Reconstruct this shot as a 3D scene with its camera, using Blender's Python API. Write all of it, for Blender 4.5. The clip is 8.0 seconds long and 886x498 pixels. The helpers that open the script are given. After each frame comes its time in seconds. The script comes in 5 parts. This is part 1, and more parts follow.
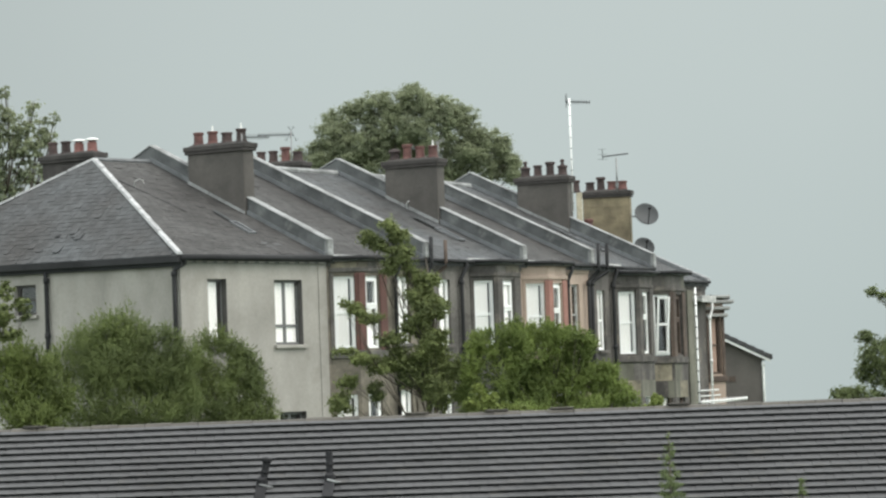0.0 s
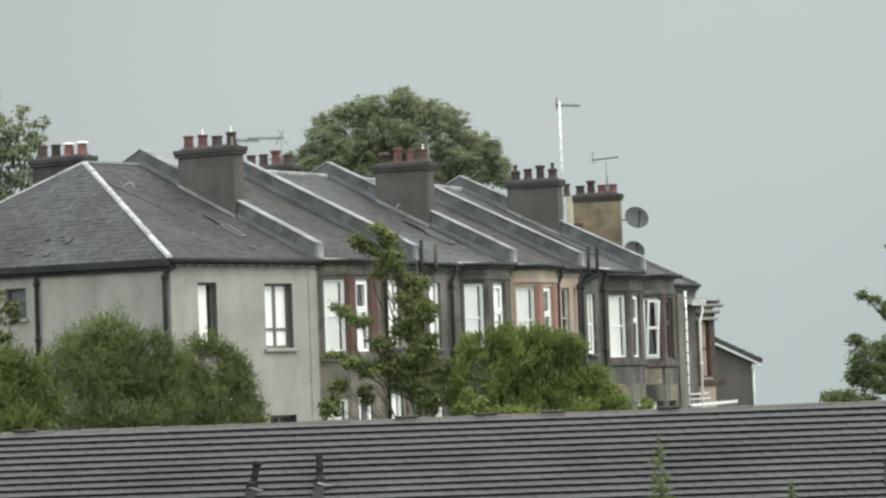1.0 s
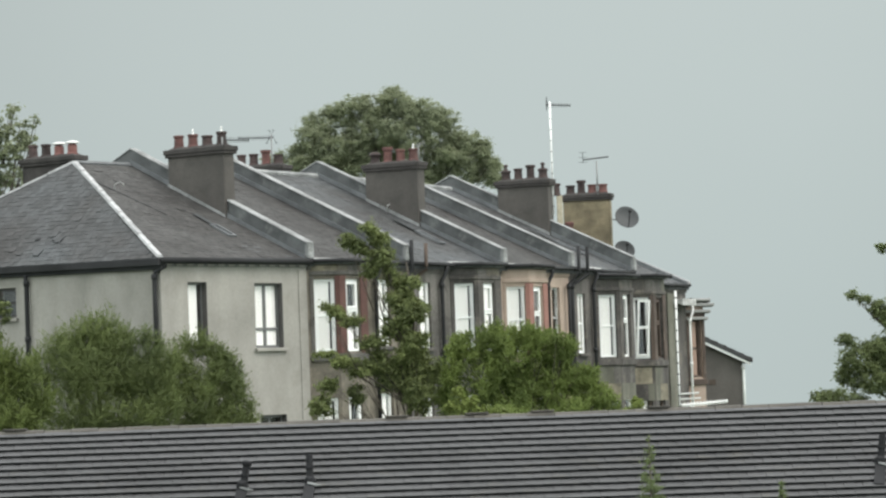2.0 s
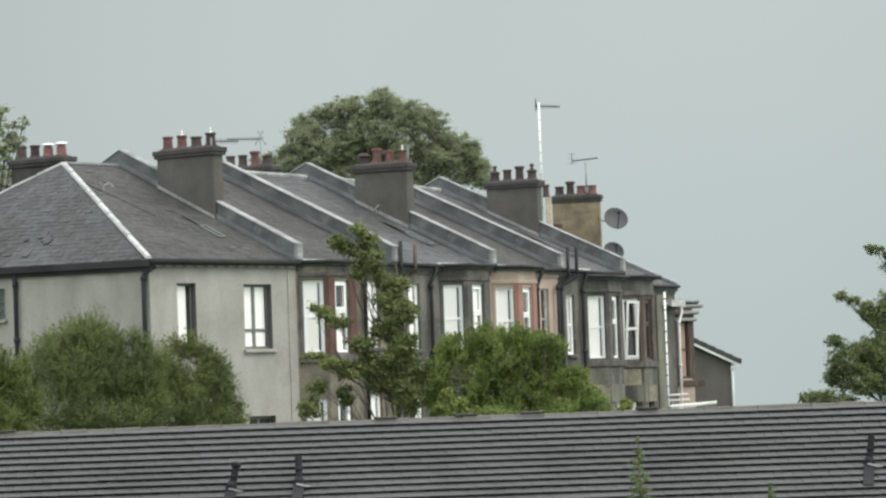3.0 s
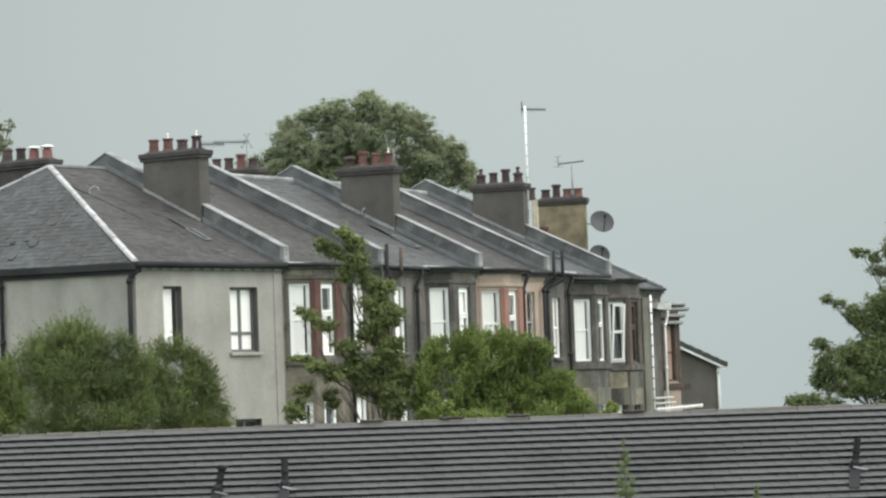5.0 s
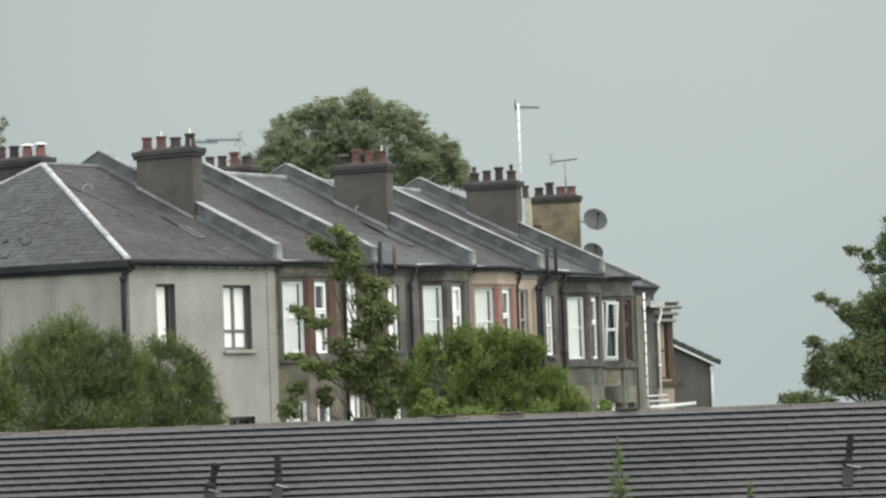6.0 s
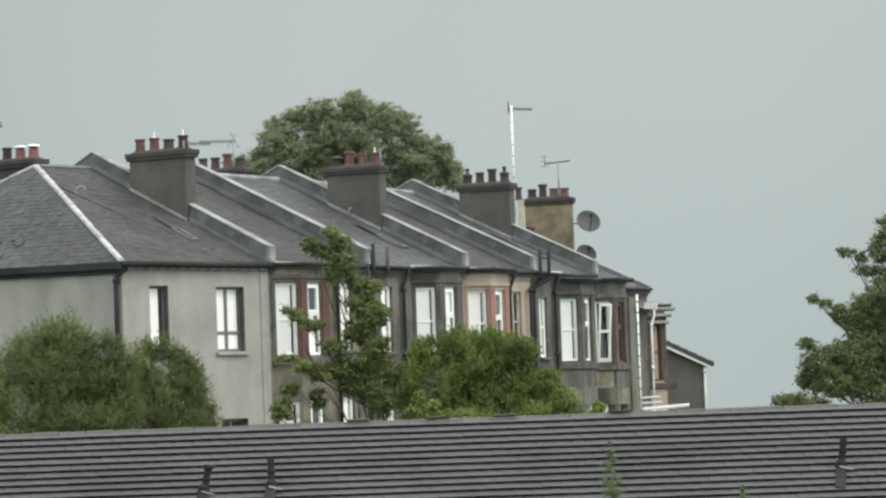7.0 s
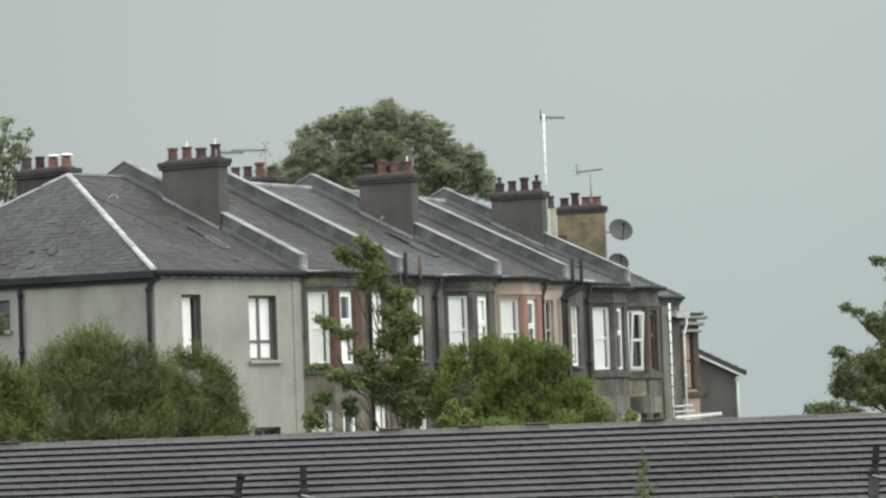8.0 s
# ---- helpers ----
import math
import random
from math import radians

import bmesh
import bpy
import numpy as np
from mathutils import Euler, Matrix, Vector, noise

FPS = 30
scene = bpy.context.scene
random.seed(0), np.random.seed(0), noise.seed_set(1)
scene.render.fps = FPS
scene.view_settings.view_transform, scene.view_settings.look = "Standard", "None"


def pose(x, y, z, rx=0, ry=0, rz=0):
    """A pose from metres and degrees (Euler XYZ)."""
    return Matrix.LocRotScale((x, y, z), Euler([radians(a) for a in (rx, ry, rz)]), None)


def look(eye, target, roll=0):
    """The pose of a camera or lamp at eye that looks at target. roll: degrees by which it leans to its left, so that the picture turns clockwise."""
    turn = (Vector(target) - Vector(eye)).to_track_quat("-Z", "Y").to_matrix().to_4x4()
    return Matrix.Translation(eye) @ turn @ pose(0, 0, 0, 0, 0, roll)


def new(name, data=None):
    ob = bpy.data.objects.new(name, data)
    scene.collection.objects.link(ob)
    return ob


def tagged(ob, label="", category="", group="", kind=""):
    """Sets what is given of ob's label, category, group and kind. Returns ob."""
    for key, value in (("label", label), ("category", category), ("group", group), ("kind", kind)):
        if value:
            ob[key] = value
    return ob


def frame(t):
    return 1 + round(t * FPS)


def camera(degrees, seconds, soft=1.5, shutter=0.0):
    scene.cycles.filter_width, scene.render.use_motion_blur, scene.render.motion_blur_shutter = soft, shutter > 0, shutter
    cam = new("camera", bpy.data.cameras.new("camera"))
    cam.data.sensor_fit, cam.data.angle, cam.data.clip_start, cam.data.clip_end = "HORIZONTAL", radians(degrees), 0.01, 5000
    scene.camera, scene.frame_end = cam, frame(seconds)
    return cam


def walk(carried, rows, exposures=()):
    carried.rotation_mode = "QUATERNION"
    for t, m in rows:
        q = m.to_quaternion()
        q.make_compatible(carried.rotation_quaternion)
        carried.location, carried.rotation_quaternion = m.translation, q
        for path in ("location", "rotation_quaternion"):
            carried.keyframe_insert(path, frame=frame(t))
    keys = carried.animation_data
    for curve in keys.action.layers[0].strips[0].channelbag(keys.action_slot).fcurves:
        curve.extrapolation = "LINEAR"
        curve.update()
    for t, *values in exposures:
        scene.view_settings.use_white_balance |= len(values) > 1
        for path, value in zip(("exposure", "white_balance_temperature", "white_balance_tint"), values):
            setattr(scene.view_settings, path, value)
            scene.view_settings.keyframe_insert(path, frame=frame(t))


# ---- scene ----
# ---- camera and its walk: a long lens that stands still and pans ----
EYE = (0.0, 0.0, 5.0)
cam = camera(14.888, 8.0, soft=2.35)
AIM = [(0, 0.000, 8.409), (0.5, 0.104, 8.426), (1, 0.235, 8.482), (1.5, 0.413, 8.466), (1.7, 0.427, 8.466), (2.8, 0.672, 8.475),
       (3, 0.724, 8.485), (3.5, 0.909, 8.519), (4, 1.026, 8.495), (4.5, 1.048, 8.556), (4.7, 1.035, 8.556), (5.8, 1.186, 8.489),
       (6, 1.210, 8.488), (6.5, 1.280, 8.485), (7, 1.374, 8.524), (7.3, 1.395, 8.610), (7.5, 1.194, 8.673), (7.7, 1.000, 8.692), (8, 0.619, 8.755)]
ROLL = -2.06
walk(cam, [(t, look(EYE, (x, 80.0, z), ROLL)) for t, x, z in AIM],
     [(0, 0.02), (3.5, 0.02), (6, -0.02), (7.5, -0.06), (8, -0.06)])

# ---- world: an overcast sky, brighter overhead, with an added boost out of view ----
SUN_AZ, SUN_EL = radians(112), radians(50)      # clockwise from +y, height
sun_way = Vector((math.sin(SUN_AZ) * math.cos(SUN_EL), math.cos(SUN_AZ) * math.cos(SUN_EL), math.sin(SUN_EL)))
OFF_VIEW_GAIN = 3.55                                  # how far the unseen sky is raised to light walls and windows
world = bpy.data.worlds.new("overcast")
scene.world = world
world.use_nodes = True
wn, wl = world.node_tree.nodes, world.node_tree.links
wn.clear()
w_out, w_bg = wn.new("ShaderNodeOutputWorld"), wn.new("ShaderNodeBackground")
w_sky = wn.new("ShaderNodeTexSky")
w_sky.sky_type, w_sky.sun_disc = "NISHITA", False
w_sky.sun_elevation, w_sky.sun_rotation = SUN_EL, SUN_AZ
w_sky.dust_density, w_sky.air_density = 6.0, 2.0
w_soft = wn.new("ShaderNodeHueSaturation")
w_soft.inputs["Saturation"].default_value, w_soft.inputs["Value"].default_value = 0.15, 0.6
w_co, w_sep = wn.new("ShaderNodeTexCoord"), wn.new("ShaderNodeSeparateXYZ")
w_up = wn.new("ShaderNodeMapRange")
w_up.inputs["From Min"].default_value, w_up.inputs["From Max"].default_value = 0.02, 0.9
w_up.inputs["To Min"].default_value, w_up.inputs["To Max"].default_value = 0.0, 1.0
w_ramp = wn.new("ShaderNodeValToRGB")
w_ramp.color_ramp.elements[0].color = (5.17, 5.96, 5.88, 1)
w_ramp.color_ramp.elements[1].color = (8.0, 8.2, 8.1, 1)
w_noise = wn.new("ShaderNodeTexNoise")
w_noise.inputs["Scale"].default_value, w_noise.inputs["Detail"].default_value = 3.0, 4.0
w_cloud = wn.new("ShaderNodeMapRange")
w_cloud.inputs["To Min"].default_value, w_cloud.inputs["To Max"].default_value = 0.9, 1.1
w_mul = wn.new("ShaderNodeMix")
w_mul.data_type, w_mul.blend_type = "RGBA", "MULTIPLY"
w_mul.inputs["Factor"].default_value = 1.0
w_mix = wn.new("ShaderNodeMix")
w_mix.data_type = "RGBA"
w_mix.inputs["Factor"].default_value = 0.9
wl.new(w_co.outputs["Generated"], w_sep.inputs[0])
wl.new(w_sep.outputs["Z"], w_up.inputs["Value"])
wl.new(w_up.outputs["Result"], w_ramp.inputs["Fac"])
wl.new(w_co.outputs["Generated"], w_noise.inputs["Vector"])
wl.new(w_noise.outputs["Fac"], w_cloud.inputs["Value"])
w_dot = wn.new("ShaderNodeVectorMath")
w_dot.operation = "DOT_PRODUCT"
gain_way = Vector((math.sin(radians(155)), math.cos(radians(155)), 0.2)).normalized()
w_dot.inputs[1].default_value = gain_way
w_glow = wn.new("ShaderNodeMapRange")
w_glow.interpolation_type = "SMOOTHSTEP"
w_glow.inputs["From Min"].default_value, w_glow.inputs["From Max"].default_value = -0.86, -0.2
w_glow.inputs["To Min"].default_value, w_glow.inputs["To Max"].default_value = 1.0, OFF_VIEW_GAIN
w_both = wn.new("ShaderNodeMath")
w_both.operation = "MULTIPLY"
wl.new(w_co.outputs["Generated"], w_dot.inputs[0])
wl.new(w_dot.outputs["Value"], w_glow.inputs["Value"])
wl.new(w_glow.outputs["Result"], w_both.inputs[0])
wl.new(w_cloud.outputs["Result"], w_both.inputs[1])
wl.new(w_ramp.outputs["Color"], w_mul.inputs["A"])
w_view_dot, w_vignette, w_all = wn.new("ShaderNodeVectorMath"), wn.new("ShaderNodeMapRange"), wn.new("ShaderNodeMath")
w_view_dot.operation, w_all.operation = "DOT_PRODUCT", "MULTIPLY"
w_view_dot.inputs[1].default_value = Vector((0.015, 1.0, 0.07)).normalized()
w_vignette.interpolation_type = "SMOOTHSTEP"
w_vignette.inputs["From Min"].default_value, w_vignette.inputs["From Max"].default_value = math.cos(radians(10)), 1.0
w_vignette.inputs["To Min"].default_value, w_vignette.inputs["To Max"].default_value = 0.93, 1.04      # sky dims towards the view's corners, lens vignetting put into its colour
wl.new(w_co.outputs["Generated"], w_view_dot.inputs[0])
wl.new(w_view_dot.outputs["Value"], w_vignette.inputs["Value"])
wl.new(w_vignette.outputs["Result"], w_all.inputs[0])
wl.new(w_both.outputs["Value"], w_all.inputs[1])
wl.new(w_all.outputs["Value"], w_mul.inputs["B"])
wl.new(w_sky.outputs["Color"], w_soft.inputs["Color"])
wl.new(w_soft.outputs["Color"], w_mix.inputs["A"])
wl.new(w_mul.outputs["Result"], w_mix.inputs["B"])
wl.new(w_mix.outputs["Result"], w_bg.inputs["Color"])
wl.new(w_bg.outputs["Background"], w_out.inputs["Surface"])
w_bg.inputs["Strength"].default_value = 0.1
sun = new("sun", bpy.data.lights.new("sun", "SUN"))
sun.data.energy, sun.data.angle, sun.data.color = 1.5, radians(35), (1.0, 0.92, 0.83)
sun.matrix_world = look(tuple(sun_way * 60), (0, 0, 0))

# ---- materials ----
def material(name, base, rough=0.85, vary=0.15, grain=12.0, stain=0.7, bump=0.3, bump_scale=40.0, tint=None,
             metal=0.0, island=0.0, objvar=0.0, streak=0.0, spec=0.5, grime=None):
    """A weathered surface: base colour with broad stains, fine grain, relief and, for pieces, a shade each."""
    m = bpy.data.materials.new(name)
    m.use_nodes = True
    n, l = m.node_tree.nodes, m.node_tree.links
    b = n["Principled BSDF"]
    b.inputs["Roughness"].default_value, b.inputs["Metallic"].default_value = rough, metal
    b.inputs["Specular IOR Level"].default_value = spec
    co = n.new("ShaderNodeTexCoord")
    big, fine = n.new("ShaderNodeTexNoise"), n.new("ShaderNodeTexNoise")
    big.inputs["Scale"].default_value, big.inputs["Detail"].default_value = stain, 6.0
    fine.inputs["Scale"].default_value, fine.inputs["Detail"].default_value = grain, 5.0
    l.new(co.outputs["Object"], fine.inputs["Vector"])
    if streak:
        stretch = n.new("ShaderNodeMapping")
        stretch.inputs["Scale"].default_value = (1, 1, streak)
        l.new(co.outputs["Object"], stretch.inputs["Vector"])
        l.new(stretch.outputs["Vector"], big.inputs["Vector"])
    else:
        l.new(co.outputs["Object"], big.inputs["Vector"])
    ramp = n.new("ShaderNodeValToRGB")
    dark = tint or tuple(c * (1 - 2.2 * vary) for c in base)
    light = tuple(min(1, c * (1 + vary)) for c in base)
    ramp.color_ramp.elements[0].position, ramp.color_ramp.elements[1].position = 0.32, 0.66
    ramp.color_ramp.elements[0].color, ramp.color_ramp.elements[1].color = (*dark, 1), (*light, 1)
    l.new(big.outputs["Fac"], ramp.inputs["Fac"])
    mul = n.new("ShaderNodeMix")
    mul.data_type, mul.blend_type = "RGBA", "MULTIPLY"
    mul.inputs["Factor"].default_value = 1.0
    rng = n.new("ShaderNodeMapRange")
    rng.inputs["To Min"].default_value, rng.inputs["To Max"].default_value = 1 - vary * 1.6, 1 + vary * 1.2
    l.new(fine.outputs["Fac"], rng.inputs["Value"])
    l.new(ramp.outputs["Color"], mul.inputs["A"])
    l.new(rng.outputs["Result"], mul.inputs["B"])
    last = mul.outputs["Result"]
    for amount, node, out in ((island, "ShaderNodeNewGeometry", "Random Per Island"), (objvar, "ShaderNodeObjectInfo", "Random")):
        if amount:
            src, r2, m2 = n.new(node), n.new("ShaderNodeMapRange"), n.new("ShaderNodeMix")
            m2.data_type, m2.blend_type = "RGBA", "MULTIPLY"
            m2.inputs["Factor"].default_value = 1.0
            r2.inputs["To Min"].default_value, r2.inputs["To Max"].default_value = 1 - amount, 1 + amount
            l.new(src.outputs[out], r2.inputs["Value"])
            l.new(last, m2.inputs["A"])
            l.new(r2.outputs["Result"], m2.inputs["B"])
            last = m2.outputs["Result"]
    if grime:
        # patches of lichen, moss or soot: colour, size, how much of the surface, strength
        shade, scale, part_of, strength = grime
        spots, edge, gm = n.new("ShaderNodeTexNoise"), n.new("ShaderNodeMapRange"), n.new("ShaderNodeMix")
        spots.inputs["Scale"].default_value, spots.inputs["Detail"].default_value, spots.inputs["Roughness"].default_value = scale, 8.0, 0.65
        off = n.new("ShaderNodeMapping")
        off.inputs["Location"].default_value = (31.7, 12.3, 5.1)
        l.new(co.outputs["Object"], off.inputs["Vector"])
        l.new(off.outputs["Vector"], spots.inputs["Vector"])
        edge.inputs["From Min"].default_value, edge.inputs["From Max"].default_value = 0.68 - part_of * 0.3, 0.80 - part_of * 0.3
        edge.inputs["To Max"].default_value = strength
        l.new(spots.outputs["Fac"], edge.inputs["Value"])
        gm.data_type = "RGBA"
        gm.inputs["B"].default_value = (*shade, 1)
        l.new(edge.outputs["Result"], gm.inputs["Factor"])
        l.new(last, gm.inputs["A"])
        last = gm.outputs["Result"]
    l.new(last, b.inputs["Base Color"])
    if bump:
        rel, bm_ = n.new("ShaderNodeTexNoise"), n.new("ShaderNodeBump")
        rel.inputs["Scale"].default_value, rel.inputs["Detail"].default_value = bump_scale, 4.0
        bm_.inputs["Strength"].default_value, bm_.inputs["Distance"].default_value = bump, 0.02
        l.new(co.outputs["Object"], rel.inputs["Vector"])
        l.new(rel.outputs["Fac"], bm_.inputs["Height"])
        l.new(bm_.outputs["Normal"], b.inputs["Normal"])
    return m


def leaf_material(name, base, light, glow=0.35):
    """Leaves: a shade each, light passing through."""
    m = bpy.data.materials.new(name)
    m.use_nodes = True
    n, l = m.node_tree.nodes, m.node_tree.links
    b, out = n["Principled BSDF"], n["Material Output"]
    b.inputs["Roughness"].default_value = 0.65
    b.inputs["Specular IOR Level"].default_value = 0.2
    geo, ramp, co, big, mix = (n.new("ShaderNodeNewGeometry"), n.new("ShaderNodeValToRGB"), n.new("ShaderNodeTexCoord"),
                               n.new("ShaderNodeTexNoise"), n.new("ShaderNodeMix"))
    big.inputs["Scale"].default_value, big.inputs["Detail"].default_value = 0.9, 3.0
    ramp.color_ramp.elements[0].color, ramp.color_ramp.elements[1].color = (*base, 1), (*light, 1)
    mix.inputs["Factor"].default_value = 0.78
    l.new(co.outputs["Object"], big.inputs["Vector"])
    l.new(geo.outputs["Random Per Island"], mix.inputs["A"])
    l.new(big.outputs["Fac"], mix.inputs["B"])
    l.new(mix.outputs["Result"], ramp.inputs["Fac"])
    ramp.color_ramp.elements[0].position, ramp.color_ramp.elements[1].position = 0.25, 0.75
    tr, add = n.new("ShaderNodeBsdfTranslucent"), n.new("ShaderNodeMixShader")
    add.inputs["Fac"].default_value = glow
    l.new(ramp.outputs["Color"], b.inputs["Base Color"])
    l.new(ramp.outputs["Color"], tr.inputs["Color"])
    l.new(b.outputs["BSDF"], add.inputs[1])
    l.new(tr.outputs["BSDF"], add.inputs[2])
    l.new(add.outputs["Shader"], out.inputs["Surface"])
    return m


def glass_material(name):
    """Window glass: clear, with the sky's reflection growing at a slant."""
    m = bpy.data.materials.new(name)
    m.use_nodes = True
    n, l = m.node_tree.nodes, m.node_tree.links
    n.remove(n["Principled BSDF"])
    clear, gloss, mix, lay, pw, add = (n.new("ShaderNodeBsdfTransparent"), n.new("ShaderNodeBsdfGlossy"), n.new("ShaderNodeMixShader"),
                                       n.new("ShaderNodeLayerWeight"), n.new("ShaderNodeMath"), n.new("ShaderNodeMath"))
    clear.inputs["Color"].default_value = (0.975, 0.97, 0.965, 1)
    gloss.inputs["Roughness"].default_value = 0.03
    lay.inputs["Blend"].default_value = 0.5
    pw.operation, add.operation = "POWER", "MULTIPLY_ADD"
    pw.inputs[1].default_value = 4.0
    add.inputs[1].default_value, add.inputs[2].default_value = 0.35, 0.035
    l.new(lay.outputs["Facing"], pw.inputs[0])
    l.new(pw.outputs["Value"], add.inputs[0])
    l.new(add.outputs["Value"], mix.inputs["Fac"])
    l.new(clear.outputs["BSDF"], mix.inputs[1])
    l.new(gloss.outputs["BSDF"], mix.inputs[2])
    l.new(mix.outputs["Shader"], n["Material Output"].inputs["Surface"])
    return m


HARL = material("grey_harling", (0.285, 0.27, 0.247), vary=0.11, grime=((0.19, 0.179, 0.16), 0.8, 0.45, 0.45), stain=1.0, streak=0.5, bump=0.5, bump_scale=30)
HARL_DARK = material("dark_harling", (0.083, 0.075, 0.068), grime=((0.048, 0.044, 0.04), 1.6, 0.5, 0.6), vary=0.14, stain=1.2, streak=0.4, bump=0.5, bump_scale=25)
SLATE = material("slate", (0.045, 0.0485, 0.052), rough=0.65, vary=0.24, stain=0.45, grain=16, bump=0.4, bump_scale=18, island=0.3, tint=(0.0288, 0.0264, 0.0256), grime=((0.084, 0.0904, 0.092), 6.0, 0.42, 0.55))
# copy of slate for front slopes, their shade put into a browner colour
SLATE_SHADED = material("shaded_brown_slate", (0.038, 0.0365, 0.0355), rough=0.75, vary=0.26, stain=0.5, grain=14, bump=0.45, bump_scale=16, island=0.28, tint=(0.024, 0.0215, 0.0205), grime=((0.075, 0.076, 0.072), 3.2, 0.42, 0.5))
SLATE_PIECE = material("loose_slate", (0.045, 0.0485, 0.052), rough=0.65, vary=0.24, stain=0.45, grain=16, bump=0.4, bump_scale=18, objvar=0.3, tint=(0.0288, 0.0264, 0.0256), grime=((0.084, 0.0904, 0.092), 6.0, 0.42, 0.55))
UNDERLAY = material("roof_boarding", (0.056, 0.0576, 0.06), vary=0.1)
LEAD = material("lead_flashing", (0.37, 0.37, 0.375), rough=0.6, vary=0.16, stain=3.5, bump=0.3, objvar=0.14, grime=((0.264, 0.255, 0.255), 5.0, 0.45, 0.6))
LEAD_GREY = material("weathered_lead", (0.12, 0.126, 0.132), rough=0.5, vary=0.18, stain=1.5, bump=0.2)
SKEW_STONE = material("skew_cement", (0.104, 0.108, 0.11), vary=0.2, grime=((0.168, 0.172, 0.168), 3.0, 0.45, 0.6), stain=1.3, bump=0.4)
COPE = material("coping", (0.255, 0.26, 0.26), vary=0.2, grime=((0.123, 0.128, 0.123), 4.0, 0.5, 0.7), stain=2.0, bump=0.3)
STONE_TAN = material("tan_sandstone", (0.152, 0.133, 0.106), grime=((0.06, 0.0544, 0.0464), 2.2, 0.5, 0.8), vary=0.2, stain=1.5, bump=0.4)
STONE_DARK = material("sooty_sandstone", (0.086, 0.078, 0.073), grime=((0.158, 0.14, 0.117), 2.3, 0.5, 0.75), vary=0.34, stain=1.8, streak=0.3, bump=0.5, tint=(0.044, 0.04, 0.0368))
PALE_TAN = material("pale_tan_stone", (0.24, 0.212, 0.156), vary=0.2, stain=2.5, bump=0.3, grime=((0.08, 0.072, 0.06), 3.0, 0.5, 0.7))
STONE_GREY = material("grey_stone", (0.124, 0.115, 0.106), grime=((0.048, 0.044, 0.04), 2.4, 0.58, 0.85), vary=0.28, stain=1.8, streak=0.3, bump=0.4)
PEACH = material("peach_painted_render", (0.376, 0.292, 0.24), grime=((0.24, 0.2, 0.168), 1.8, 0.4, 0.5), vary=0.1, stain=1.1, streak=0.5, bump=0.2)
RED_STONE = material("red_sandstone", (0.092, 0.0416, 0.0344), vary=0.15, stain=2.0, bump=0.3)
SALMON = material("salmon_painted_stone", (0.264, 0.132, 0.108), vary=0.12, stain=2.0, bump=0.2)
BROWN = material("brown_stone", (0.084, 0.06, 0.048), grime=((0.16, 0.128, 0.104), 2.4, 0.4, 0.6), vary=0.2, stain=2.0, bump=0.3)
BRICK_YELLOW = material("yellow_brick", (0.196, 0.162, 0.104), vary=0.18, stain=2.0, bump=0.3, objvar=0.09)
BRICK_DARK = material("sooty_brick", (0.0456, 0.04, 0.0376), vary=0.2, stain=2.0, bump=0.4)
TERRACOTTA = material("terracotta", (0.148, 0.064, 0.056), rough=0.75, vary=0.2, stain=3.0, objvar=0.35)
POT_DARK = material("sooty_clay", (0.056, 0.036, 0.0336), rough=0.8, vary=0.2, stain=3.0, objvar=0.3)
POT_WHITE = material("white_cowl", (0.72, 0.72, 0.70), rough=0.5, vary=0.06)
CAST_IRON = material("black_cast_iron", (0.028, 0.028, 0.030), rough=0.8, vary=0.2, bump=0.1, spec=0.25)
GUTTER_GREY = material("grey_gutter", (0.264, 0.264, 0.255), rough=0.5, vary=0.15)
UPVC = material("white_frame", (0.86, 0.86, 0.85), rough=0.35, vary=0.03, bump=0.0)
FRAME_GREY = material("grey_painted_frame", (0.12, 0.12, 0.118), rough=0.5, vary=0.08, bump=0.0)
JAMB = material("dark_jamb", (0.08, 0.076, 0.072), rough=0.7, vary=0.15)
BLIND = material("white_blind", (0.88, 0.87, 0.86), rough=0.9, vary=0.02, bump=0.0)
GLASS = glass_material("window_glass")
TILE = material("concrete_tile", (0.053, 0.053, 0.0555), rough=0.6, vary=0.16, stain=0.6, grain=9, bump=0.3, bump_scale=60, island=0.06, grime=((0.068, 0.0624, 0.0528), 2.6, 0.4, 0.5))
TILE_PIECE = material("single_concrete_tile", (0.053, 0.053, 0.0555), rough=0.6, vary=0.16, stain=0.6, grain=9, bump=0.3, bump_scale=60, objvar=0.07, grime=((0.068, 0.0624, 0.0528), 2.6, 0.4, 0.5))
RIDGE_TILE = material("ridge_tile", (0.0688, 0.0616, 0.0528), rough=0.8, vary=0.22, stain=2.5, bump=0.5, objvar=0.16, grime=((0.104, 0.1, 0.084), 3.5, 0.4, 0.5))
GALV = material("galvanised_metal", (0.208, 0.212, 0.212), rough=0.5, metal=0.3, vary=0.08, bump=0.0)
POLE_WHITE = material("white_pole", (0.82, 0.82, 0.81), rough=0.4, vary=0.1, grain=8, bump=0.0)
DISH = material("dark_dish", (0.034, 0.038, 0.04), rough=0.6, vary=0.12, bump=0.0)
BARK = material("bark", (0.072, 0.06, 0.044), vary=0.25, stain=5, bump=0.6)
GRASS = material("grass", (0.048, 0.08, 0.024), vary=0.25, stain=0.2, grain=4, bump=0.5, bump_scale=10)
# leaves of the distant trees, paled so that haze is in their colour
LEAF_HAZED = leaf_material("hazed_broad_leaf", (0.205, 0.23, 0.152), (0.318, 0.35, 0.216), 0.55)
LEAF_DARK = leaf_material("deep_green_leaf", (0.115, 0.143, 0.073), (0.235, 0.277, 0.122), 0.48)
